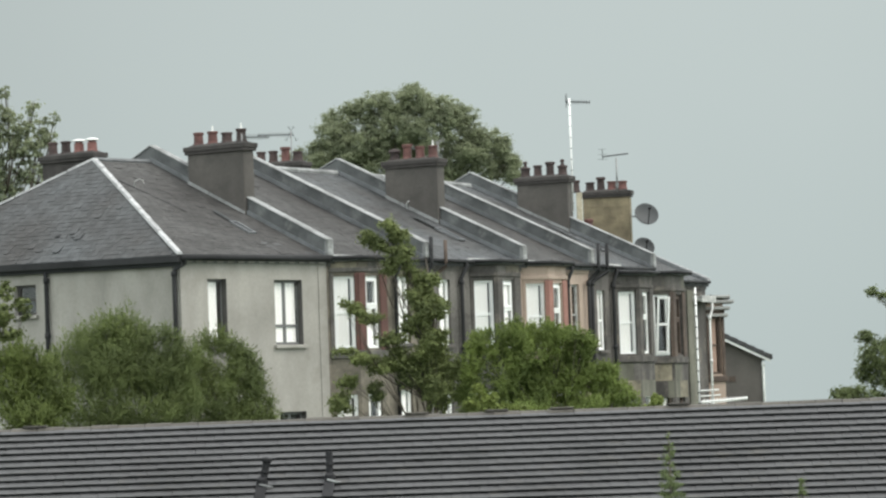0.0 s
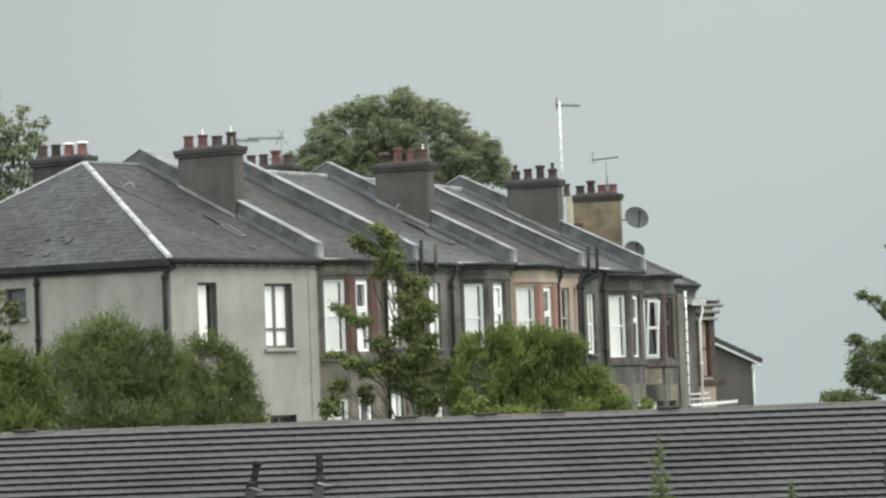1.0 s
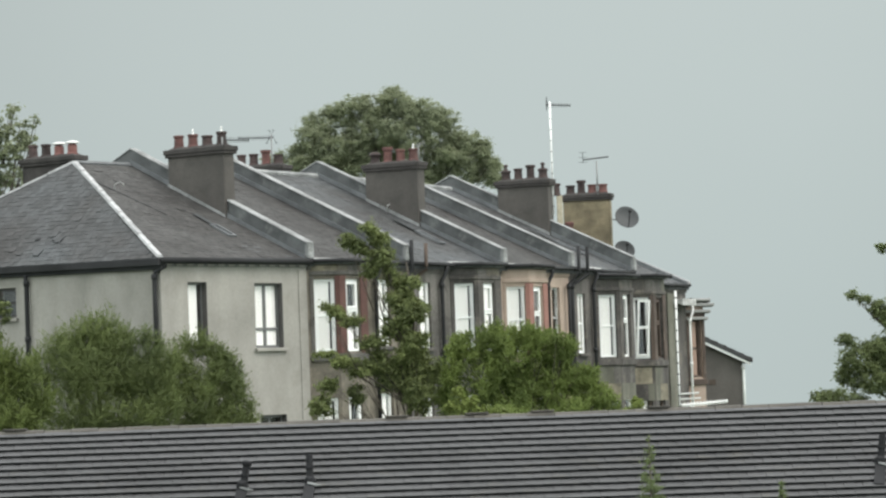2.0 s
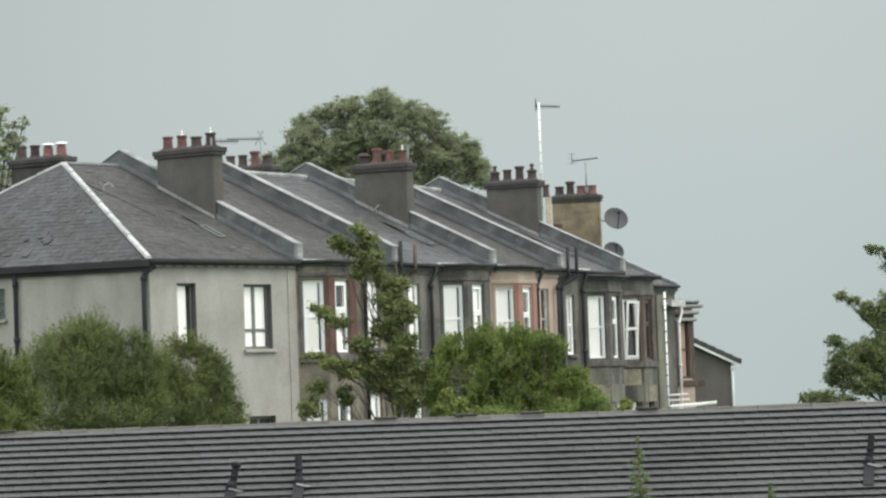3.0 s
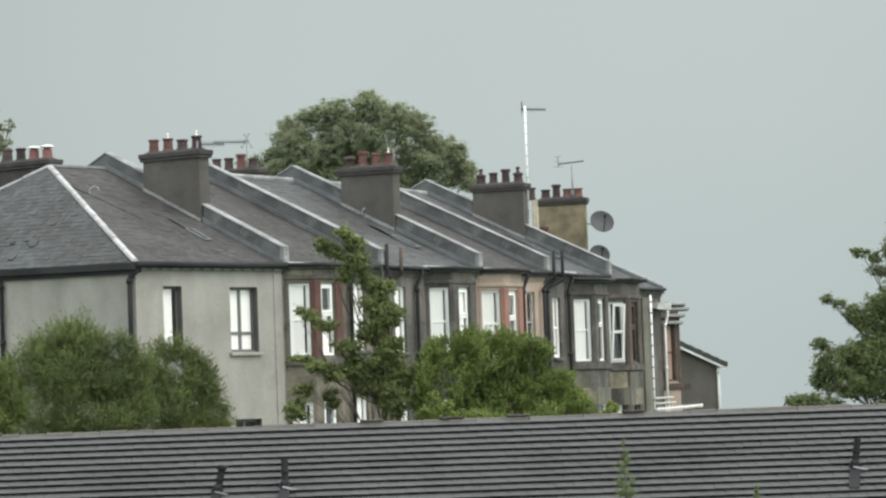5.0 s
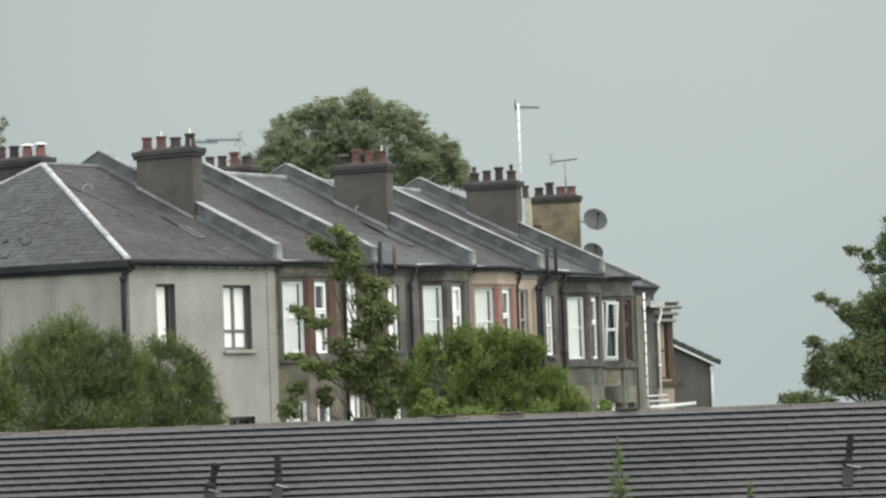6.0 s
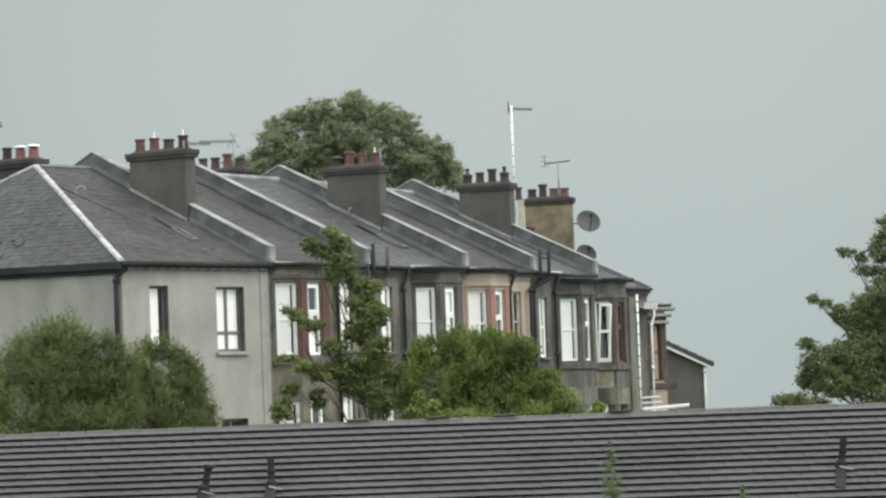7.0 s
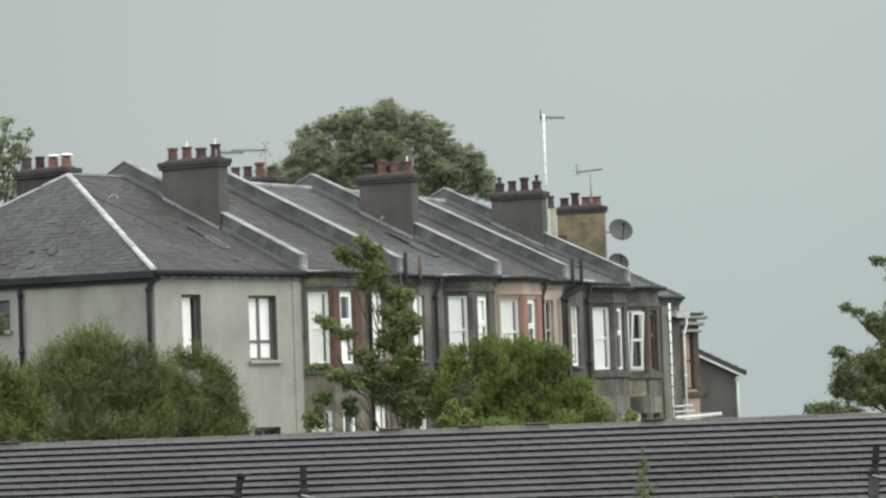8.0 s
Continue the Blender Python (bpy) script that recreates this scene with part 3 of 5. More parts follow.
def house(i, label, walls, trim, bay=None, bay_mat=None, flats=(), drop=0.0, lower=True):
    """A terraced house: walls, pitched slate roof, two-storey canted bay, flat windows."""
    L, l0, l1 = LONG[i], LEAN[i], LEAN[i + 1]
    drop -= STEP[i]
    h = thing("terraced_house", pose(CORNER[i].x, CORNER[i].y, BASE - STEP[i], 0, 0, TURN[i]), label, "house", "houses of the terrace")
    top = 7.95 - BASE - drop
    # front wall with its flat windows and the bay's opening
    holes = [(a, b, z0 - drop, z1 - drop) for a, b, z0, z1 in flats]
    if lower:
        holes += [(a, b, z0 - drop - 2.9, z1 - drop - 2.9) for a, b, z0, z1 in flats]
    if bay is not None:
        holes.append((bay + 0.15, bay + 1.95, 0.4, top + 0.1))
    s = Solid()
    s.wall(L, -0.5, EAVES, 0.3, holes)
    part("front_wall", s, walls, h)
    for a, b, z0, z1 in holes[:len(holes) - (bay is not None)]:
        window(h, Matrix.Translation((a, 0, z0)), b - a, z1 - z0, "sash", i != 3, UPVC if i != 3 else PUTT, trim, 0.08)
    s = Solid()
    s.box(0.02 + 2 * HALF * l0, L - 2 * HALF * l1 - 0.02, 2 * HALF - 0.3, 2 * HALF, -0.5, EAVES)
    part("rear_wall", s, HARL_DARK, h)
    s = Solid()
    s.box(0.31, L - 0.31, 0.32, 2 * HALF - 0.32, 2.75, 2.95)
    part("upper_floor", s, UNDERLAY, h)
    # canted bay: a face at a time, with stone mullions
    if bay is not None:
        P = bay_points(bay)
        eaves = EAVES + {4: -0.15, 5: 0.2}.get(i, 0.0)      # the bay roofs do not line up
        styles = (("sash", True), ("top", {1: "low", 3: False, 4: False, 5: False}.get(i, True)), ("sash", False))
        for (a, b), (st, bl) in zip(zip(P, P[1:]), styles):
            w = math.hypot(b[0] - a[0], b[1] - a[1])
            m = basis((a[0], a[1], 0), (b[0] - a[0], b[1] - a[1]))
            side = 0.10 if w < 1 else 0.30
            z0, z1 = 6.20 - BASE - drop, 8.0 - BASE - drop
            hh = [(side, w - side, z0, z1), (side, w - side, z0 - 2.9, z1 - 2.95)]
            f = Solid(m)
            f.wall(w, -0.5, eaves - 0.14, 0.22, hh)
            part("bay_wall", f, walls, h)
            for xa, xb in ((0.0, side - 0.01), (w - side + 0.01, w)):
                t = Solid(m)
                t.box(xa, xb, -0.03, 0.0, z0 - 0.05, z1 + 0.08)
                part("mullion", t, trim if (a == P[0] and xa == 0.0) else bay_mat or trim, h, bevel=0.01)
            for za, zb, out in ((z0 - 0.24, z0 - 0.06, 0.07), (z1 + 0.1, z1 + 0.2, 0.05)):
                t = Solid(m)
                t.box(-0.02, w + 0.02, -out, 0.0, za, zb)
                part("string_course", t, trim, h, bevel=0.015)
            if i < 6:
                # the lintel course under the bay's eaves, block by block, some sooty and some washed pale
                rng = random.Random(40 + i * 3 + int(a[0] * 10))
                xa = 0.02
                while xa < w - 0.06:
                    xb = min(w - 0.02, xa + rng.uniform(0.28, 0.5))
                    t = Solid(m)
                    t.box(xa, xb - 0.006, -0.014, 0.0, z1 + 0.205, eaves - 0.15)
                    part("lintel_block", t, walls if i == 3 else PALE_TAN if i == 1 and a == P[0] else rng.choice(((PALE_TAN, STONE_TAN, STONE_GREY, STONE_DARK), (STONE_DARK, STONE_TAN, STONE_GREY), (), (STONE_DARK, STONE_DARK, STONE_GREY), (STONE_DARK, STONE_DARK, STONE_GREY, LICHEN_STONE))[i - 1]), h)
                    xa = xb
            if i in (4, 5):
                rng = random.Random(i * 7 + int(a[0] * 10))
                for row in range(2):
                    xa = 0.02
                    while xa < w - 0.1:
                        xb = min(w - 0.02, xa + rng.uniform(0.45, 0.75))
                        t = Solid(m)
                        t.box(xa, xb - 0.008, -0.012, 0.0, z0 - 0.76 - row * 0.5, z0 - 0.76 - row * 0.5 + 0.492)
                        part("stone_block", t, rng.choice((STONE_DARK, STONE_DARK, STONE_GREY, LICHEN_STONE, PALE_TAN)), h)
                        xa = xb
            for zz0, zz1 in ((z0, z1), (z0 - 2.9, z1 - 2.95)):
                tl = 9 if (i == 5 and a == P[0] and zz0 == z0) else 0
                window(h, m @ Matrix.Translation((side, 0, zz0)), w - 2 * side, zz1 - zz0, st, False if tl else bl, UPVC if i < 5 or tl else BROWN, None, 0.07, None, tl, BEIGE_BLIND if i > 5 else None)
        # the little roof over the bay
        r = Solid()
        O = [(P[0][0] - 0.1, -0.04), (P[1][0] - 0.06, -0.70), (P[2][0] + 0.06, -0.70), (P[3][0] + 0.1, -0.04)]
        r.hexa([(x, y, eaves - 0.13) for x, y in O], [(x, y, eaves + (0.0 if y < -0.3 else 0.02)) for x, y in O])
        part("bay_roof", r, LEAD_GREY, h, bevel=0.01)
        gutter(h, [(P[0][0] - 0.12, -0.08, eaves - 0.05), (P[1][0] - 0.09, -0.75, eaves - 0.05), (P[2][0] + 0.09, -0.75, eaves - 0.05), (P[3][0] + 0.12, -0.08, eaves - 0.05)], 0.05, GUTTER_GREY if i > 5 else CAST_IRON)
    # roof slopes
    for back in (False, True):
        r = Solid()
        ya, yb = (-0.12, HALF) if not back else (2 * HALF + 0.12, HALF)
        za = roof_z(ya)
        o = [(ya * l0, ya, za), (L - ya * l1, ya, za), (L - yb * l1, yb, RIDGE), (yb * l0, yb, RIDGE)]
        lo = [(x, y, z - 0.12) for x, y, z in o]
        r.hexa(lo, o) if not back else r.hexa(lo[::-1], o[::-1])
        part("roof_slope", r, UNDERLAY, h)
    slates(h, lambda y: y * l0, lambda y: L - y * l1, -0.14, HALF, roof_z(HALF) - roof_z(-0.14), Matrix.Translation((0, 0, roof_z(-0.14))), 10 + i, mat=SLATE_SHADED if i in (1, 3) else SLATE)
    slates(h, lambda y: (2 * HALF - y) * l1, lambda y: L - (2 * HALF - y) * l0, -0.14, HALF, roof_z(HALF) - roof_z(-0.14),
           Matrix.Translation((L, 2 * HALF, roof_z(-0.14))) @ Matrix.Rotation(math.pi, 4, "Z"), 30 + i)
    r = Solid()
    r.tube([(HALF * l0, HALF, RIDGE + 0.02), (L - HALF * l1, HALF, RIDGE + 0.02)], 0.09, 8)
    part("ridge", r, COPE, h, "pale ridge capping")
    gutter(h, [(0.03, -0.17, EAVES - 0.045), (L * 0.45, -0.175, EAVES - 0.06), (L - 0.03, -0.17, EAVES - 0.04)], 0.05)
    f = Solid()
    f.box(0.01, L - 0.01, -0.05, -0.002, EAVES - 0.26, EAVES - 0.04)
    part("cornice", f, trim, h)
    return h


def skew(i, chims=(), high=0.42, drop=0.0, cap=None):
    """The upstand on the party wall between two houses, with its coping and perhaps a chimney."""
    a = (TURN[i - 1] + TURN[i]) / 2 if i < len(TURN) else TURN[-1]
    w = thing("party_wall", pose(CORNER[i].x, CORNER[i].y, BASE - drop, 0, 0, a), "grey rendered party wall with pale coping above slates", "party wall", "party walls of the terrace")
    T, up = 0.10, (0.09 if cap else 0.035)
    s = Solid()
    prof = [(0.32, 0.0), (0.32, EAVES - 0.1), (-0.1, EAVES - 0.1), (-0.1, EAVES + high), (HALF, RIDGE + high), (2 * HALF + 0.1, EAVES + high), (2 * HALF + 0.1, 0.0)]
    s.hexa([(-T, y, z) for y, z in prof], [(T, y, z) for y, z in prof])
    part("upstand", s, SKEW_STONE, w)
    c = Solid()
    for y0, z0, y1, z1 in ((-0.16, EAVES + high - 0.03, HALF, RIDGE + high), (HALF, RIDGE + high, 2 * HALF + 0.16, EAVES + high - 0.03)):
        n = 6
        for k in range(n):
            a0, a1 = k / n, (k + 1) / n - 0.002
            ya, yb, za, zb = y0 + (y1 - y0) * a0, y0 + (y1 - y0) * a1, z0 + (z1 - z0) * a0, z0 + (z1 - z0) * a1
            c.hexa([(-T - 0.04, ya, za), (T + 0.04, ya, za), (T + 0.04, yb, zb), (-T - 0.04, yb, zb)],
                   [(-T - 0.02, ya, za + up), (T + 0.02, ya, za + up), (T + 0.02, yb, zb + up), (-T - 0.02, yb, zb + up)])
    part("coping", c, cap or COPE, w, "pale worn coping", bevel=0.008)
    fl = Solid()
    for x in (-T - 0.05, T + 0.02):
        y0, y1 = -0.1, HALF
        fl.hexa([(x, y0, roof_z(y0) + 0.02), (x + 0.03, y0, roof_z(y0) + 0.02), (x + 0.03, y1, roof_z(y1) + 0.02), (x, y1, roof_z(y1) + 0.02)],
                [(x, y0, roof_z(y0) + 0.14), (x + 0.03, y0, roof_z(y0) + 0.14), (x + 0.03, y1, roof_z(y1) + 0.14), (x, y1, roof_z(y1) + 0.14)])
    part("flashing", fl, LEAD_GREY, w)
    if high > 0.2:
        k = Solid()
        k.box(-T - 0.02, T + 0.02, -0.18, -0.06, EAVES + 0.02, EAVES + high - 0.04, cut=0.02)
        part("skew_putt", k, COPE, w, "pale stone block at the foot", bevel=0.015)
    for c in chims:
        chimney(w, *c)
    return w

# ---- the end house with its hipped roof ----
def end_house():
    L, l1, S = LONG[0], LEAN[1], 2.75
    h = thing("end_house", pose(*CORNER[0], 0, 0, TURN[0]), "grey harled end house with a hipped slate roof", "house", "houses of the terrace")
    wins = [(0.91, 1.56, 6.33 - BASE, 7.93 - BASE), (3.24, 4.24, 6.33 - BASE, 7.91 - BASE)]
    low = [(0.91, 1.56, 3.3 - BASE, 4.7 - BASE), (3.30, 4.25, 3.3 - BASE, 4.69 - BASE)]
    s = Solid()
    s.wall(L, -0.5, EAVES, 0.3, wins + low)
    part("front_wall", s, HARL, h)
    for k, (a, b, z0, z1) in enumerate(wins + low):
        window(h, Matrix.Translation((a, 0, z0)), b - a, z1 - z0, "cross" if b - a > 0.8 else "plain", k != 3, FRAME_GREY, HARL, 0.15, JAMB)
    s = Solid(basis((0, 2 * HALF, 0), (0, -1)))
    s.wall(2 * HALF - 0.3, -0.5, EAVES, 0.3, [(2 * HALF - 5.75, 2 * HALF - 4.97, 7.29 - BASE, 8.03 - BASE)])
    part("side_wall", s, HARL, h)
    window(h, basis((0, 5.75, 7.29 - BASE), (0, -1)), 0.78, 0.74, "sash", False, JAMB, HARL, 0.12, JAMB)
    s = Solid()
    s.box(0.3, L - 2 * HALF * l1, 2 * HALF - 0.3, 2 * HALF, -0.5, EAVES)
    part("rear_wall", s, HARL, h)
    s = Solid()
    s.box(0.31, L - 0.31, 0.32, 2 * HALF - 0.32, 2.75, 2.95)
    part("upper_floor", s, UNDERLAY, h)
    # quoin strip where the next house begins
    s = Solid()
    s.box(L - 0.32, L - 0.03, -0.025, 0.0, -0.5, EAVES - 0.25)
    part("corner_strip", s, HARL, h, bevel=0.01)
    o, RISE = 0.12, 0.14            # the side eaves climb a little towards the back
    apex = (S, HALF, RIDGE)
    z = EAVES - 0.02
    for pts in ([(-o, -o, z), (L + o * l1, -o, z), (L - HALF * l1, HALF, RIDGE), apex],
                [(-o, 2 * HALF + o, z + RISE), (-o, -o, z), apex],
                [(L - 2 * HALF * l1, 2 * HALF + o, z), (-o, 2 * HALF + o, z + RISE), apex, (L - HALF * l1, HALF, RIDGE)]):
        r = Solid()
        r.hexa([(x, y, q - 0.12) for x, y, q in pts], pts)
        part("roof_slope", r, UNDERLAY, h)
    slates(h, lambda y: -o + (S + o) * (y + o) / (HALF + o), lambda y: L - y * l1, -o, HALF, RIDGE - z, Matrix.Translation((0, 0, z)), 3, mat=SLATE_SHADED)
    slates(h, lambda y: (2 * HALF - y) * l1, lambda y: L + o - (S + o) * (y + o) / (HALF + o), -o, HALF, RIDGE - z,
           Matrix.Translation((L, 2 * HALF, z)) @ Matrix.Rotation(math.pi, 4, "Z"), 5)
    # the hip slope, laid along its own eaves
    W2 = 2 * HALF + 2 * o
    m = basis((-o, 2 * HALF + o, z + RISE), (0, -1)) @ Matrix.Rotation(math.atan2(RISE, W2), 4, "Y")
    slates(h, lambda y: (W2 / 2) * y / (S + o), lambda y: W2 - (W2 / 2) * y / (S + o), 0, S + o, RIDGE - z, m, 4, single=300)
    for end in ((-o, -o, z), (-o, 2 * HALF + o, z + RISE)):
        a, b = Vector(end), Vector(apex)
        n = 9
        for k in range(n):
            p, q = a + (b - a) * (k / n), a + (b - a) * ((k + 0.975) / n)
            r = Solid()
            side = (b - a).cross(Vector((0, 0, 1))).normalized() * 0.085
            up = Vector((0, 0, 0.05))
            r.hexa([p - side + up * 0.3, p + side + up * 0.3, q + side + up * 0.2, q - side + up * 0.2],
                   [p - side * 0.6 + up * 1.7, p + side * 0.6 + up * 1.7, q + side * 0.6 + up * 1.4, q - side * 0.6 + up * 1.4])
            part("hip_flashing", r, LEAD, h, "pale lead hip capping", bevel=0.01)
    r = Solid()
    r.tube([apex, (L - HALF * l1, HALF, RIDGE)], 0.08, 8)
    part("ridge", r, LEAD_GREY, h)
    f = Solid()
    for xa, xb, za in ((-0.10, -0.004, 0.28), (-0.20, -0.10, 0.18)):
        ya, yb = -0.13, 2 * HALF + 0.1
        f.hexa([(xa, ya, EAVES - za), (xb, ya, EAVES - za), (xb, yb, EAVES - za + RISE), (xa, yb, EAVES - za + RISE)],
               [(xa, ya, EAVES - 0.03), (xb, ya, EAVES - 0.03), (xb, yb, EAVES - 0.03 + RISE), (xa, yb, EAVES - 0.03 + RISE)])
    part("fascia", f, CAST_IRON, h, "deep black fascia and gutter")
    f = Solid()
    f.box(0.0, L - 0.02, -0.06, -0.003, EAVES - 0.2, EAVES - 0.08)
    part("cornice", f, FRAME_GREY, h)
    gutter(h, [(-0.1, -0.17, EAVES - 0.07), (L - 0.02, -0.17, EAVES - 0.05)])
    for k in range(14):
        s = Solid()
        s.box(0.08 + k * 0.36, 0.30 + k * 0.36, -0.11, -0.063, EAVES - 0.185, EAVES - 0.15)
        part("eaves_block", s, HARL, h)
    rng = random.Random(12)
    hip = m
    for k in range(4, 14):
        # slates that have slipped or lifted, in two loose patches
        s = Solid()
        if k < 8:
            x, y = W2 - 4.1 + rng.uniform(-0.5, 0.4), 0.55 + rng.uniform(-0.25, 0.35)
            s.m = hip @ Matrix.Translation((x, y, (RIDGE - z) * y / (S + o) + 0.03)) @ Matrix.Rotation(math.atan2(RIDGE - z, S + o) - 0.09, 4, "X") @ Matrix.Rotation(rng.uniform(-0.25, 0.25), 4, "Z")
        else:
            x, y = 4.2 + rng.uniform(-0.7, 0.5), 0.35 + rng.uniform(-0.25, 0.35)
            s.m = Matrix.Translation((x, y, roof_z(y) + 0.03)) @ Matrix.Rotation(PITCH - 0.09, 4, "X") @ Matrix.Rotation(rng.uniform(-0.25, 0.25), 4, "Z")
        s.box(-0.11, 0.11, -0.12, 0.12, 0.0, 0.012)
        part("slipped_slate", s, SLATE, h)
    pipe(h, [(0.02, -0.16, EAVES - 0.1), (0.02, -0.14, EAVES - 0.2), (-0.09, 0.1, EAVES - 0.34), (-0.09, 0.12, EAVES - 0.45), (-0.09, 0.12, 0.1)], 0.055)
    pipe(h, [(-0.12, 4.5, EAVES - 0.2), (-0.09, 4.5, EAVES - 0.4), (-0.09, 4.5, 0.1)], 0.055)
    return h


end_house()
FLAT = (3.72, 5.42)
h1 = house(1, "tan stone house with red sandstone bay and white windows", STONE_TAN, STONE_GREY, 0.12, RED_STONE, [(3.05, 3.6, *FLAT)])
h2 = house(2, "soot-darkened grey stone house with a canted bay", STONE_GREY, STONE_DARK, 2.36, STONE_DARK, [(0.75, 1.32, *FLAT)], 0.05)
h3 = house(3, "peach painted house with salmon bay mullions", PEACH, PEACH, 0.10, SALMON, [(3.24, 3.77, *FLAT)], 0.1)
h4 = house(4, "sooty dark stone house with tall white windows", STONE_DARK, STONE_DARK, 2.15, STONE_DARK, [(0.66, 1.3, *FLAT)], 0.25)
h5 = house(5, "dark stone house with brown mullions and open casement", STONE_DARK, STONE_DARK, -0.13, BROWN, [], 0.3)
h6 = house(6, "peach rendered house with a brown-edged bay", PEACH, BROWN, 0.10, BROWN, [(3.05, 3.55, *FLAT)], 0.9)
h7 = house(7, "distant brown stone house with a canted bay", BROWN, STONE_GREY, 2.4, BROWN, [], 1.1)
h8 = house(8, "last brown stone house of the terrace", BROWN, STONE_GREY, 2.4, BROWN, [], 1.3)
R, D = TERRACOTTA, POT_DARK
Z = -BASE
stack = "dark rendered stack with clay pots"
skew(1, [(-0.21, 0.20, 2.38, 4.25, 5.5, 11.5 + Z, HARL_DARK, BRICK_DARK, [("plain", R), ("finial", R), ("short", D), ("finial", D)], stack),
         (-0.21, 0.20, 7.5, 9.35, 5.5, 11.62 + Z, BRICK_DARK, BRICK_DARK, [("plain", D), ("plain", D), ("capped", R), ("capped", R)], "sooty brick stack with white-cowled pots")])
skew(2)
skew(3, [(-0.21, 0.20, 2.35, 4.0, 5.5, 11.45 + Z, HARL_DARK, BRICK_DARK, [("hooded", D), ("tall", R), ("plain", R), ("finial", R)], stack),
         (-0.21, 0.20, 6.7, 8.35, 5.5, 11.64 + Z, BRICK_DARK, BRICK_DARK, [("plain", D), ("plain", D), ("tall", R), ("short", D)], "sooty brick stack with clay pots")])
skew(4)
skew(5, [(-0.21, 0.20, 2.42, 4.05, 5.5, 11.38 + Z, HARL_DARK, BRICK_DARK, [("cowl", D), ("plain", D), ("tall", D), ("cowl", D)], "dark rendered stack with sooty pots")])
w6 = skew(6, [(-0.2, 0.2, 2.25, 3.72, 5.5, 11.12 + Z + 0.35, BRICK_YELLOW, BRICK_DARK, [("short", D), ("tall", D), ("short", R), ("short", R)], "yellow brick stack with clay pots")], 0.05, 0.33, LEAD)
skew(9, (), 0.05, 1.2)
# the yellow stack's blocks, on the two faces in view
stack6 = [o for o in w6.children if o.name.startswith("chimney")][0]
rng6 = random.Random(66)
for row in range(6):
    z0 = 11.12 - BASE + 0.33 - 0.47 - row * 0.26
    y = 2.25 - (0.2 if row % 2 else 0)
    while y < 3.72:
        ya, yb = max(2.26, y), min(3.71, y + 0.42)
        if yb - ya > 0.05:
            s = Solid()
            s.box(-0.208, -0.2, ya, yb - 0.012, z0, z0 + 0.248)
            part("brick", s, BRICK_YELLOW, stack6)
        y += 0.42
    s = Solid()
    s.box(-0.19, 0.19, 2.242, 2.25, z0, z0 + 0.248)
    part("brick", s, BRICK_YELLOW, stack6)

# pipes on the fronts, and vents that rise past the eaves
for h, x, down in ((h1, 2.85, 0.0), (h2, 1.76, 0.0), (h3, 2.82, 0.0), (h4, 1.76, 0.0), (h5, 2.35, 0.0)):
    pipe(h, [(x + 0.16, -0.17, EAVES - 0.08), (x + 0.15, -0.17, EAVES - 0.2), (x, -0.10, EAVES - 0.5), (x, -0.10, EAVES - 0.6), (x, -0.10, 0.1)], 0.052)
for h, x, high, to in ((h2, 0.05, 0.55, -0.15), (h2, 0.76, 0.48, 0.2), (h4, 0.25, 0.6, -0.3), (h4, 0.95, 0.6, -0.02)):
    pipe(h, [(x, -0.24, EAVES + high), (x, -0.24, EAVES - 0.1), (x, -0.24, EAVES - 0.2), (to, -0.12, EAVES - 0.5), (to, -0.12, EAVES - 0.55), (to, -0.12, 0.1)], 0.05, CAST_IRON if high > 0.5 else BROWN, "soil_pipe")
pipe(h6, [(0.02, -0.2, EAVES - 0.1), (0.0, -0.2, EAVES - 0.4), (-0.12, -0.1, EAVES - 0.7), (-0.12, -0.1, 1.2)], 0.04, POLE_WHITE)

# a pale pilaster and an eaves board at the end of the sooty house, stepped shelves round the next bay
s = Solid()
s.box(3.35, 4.05, -0.05, 0.0, -0.3, EAVES - 0.3)
part("pilaster", s, LICHEN_STONE, h5, "pale greenish stone pilaster", bevel=0.02)
s = Solid()
s.box(3.9, 5.28, -0.30, 0.0, 5.26, 5.40)
s.box(3.9, 5.28, -0.36, -0.30, 5.22, 5.43)
part("eaves_board", s, PUTT, h5, "pale weathered eaves board", bevel=0.01)
for z0, deep in ((5.66, 0.90), (5.46, 0.78), (5.24, 0.70)):
    s = Solid()
    o = [(0.0, -0.002), (0.45, -deep), (1.85, -deep), (2.3, -0.002)]
    s.hexa([(x, y, z0) for x, y in o], [(x, y, z0 + 0.09) for x, y in o])
    part("shelf_course", s, GUTTER_GREY, h6, "grey projecting course", bevel=0.015)

# slipped lead along the eaves
for h, xa, xb in ((h1, 0.1, 1.9), (h1, 2.6, 3.4), (h2, 2.2, 3.6), (h2, 3.8, 4.9), (h3, 0.2, 0.9), (h3, 2.2, 2.9), (h4, 1.6, 2.6), (h5, 0.5, 1.2)):
    s = Solid()
    for k in range(4):
        a, b = xa + (xb - xa) * k / 4, xa + (xb - xa) * (k + 0.95) / 4
        y = -0.16 - 0.03 * (k % 2)
        s.hexa([(a, y, roof_z(y) + 0.04), (b, y, roof_z(y) + 0.035), (b, -0.02, roof_z(-0.02) + 0.045), (a, -0.02, roof_z(-0.02) + 0.045)],
               [(a, y, roof_z(y) + 0.055), (b, y, roof_z(y) + 0.05), (b, -0.02, roof_z(-0.02) + 0.055), (a, -0.02, roof_z(-0.02) + 0.055)])
    part("lead_apron", s, PUTT, h, "pale lead strip at the eaves")


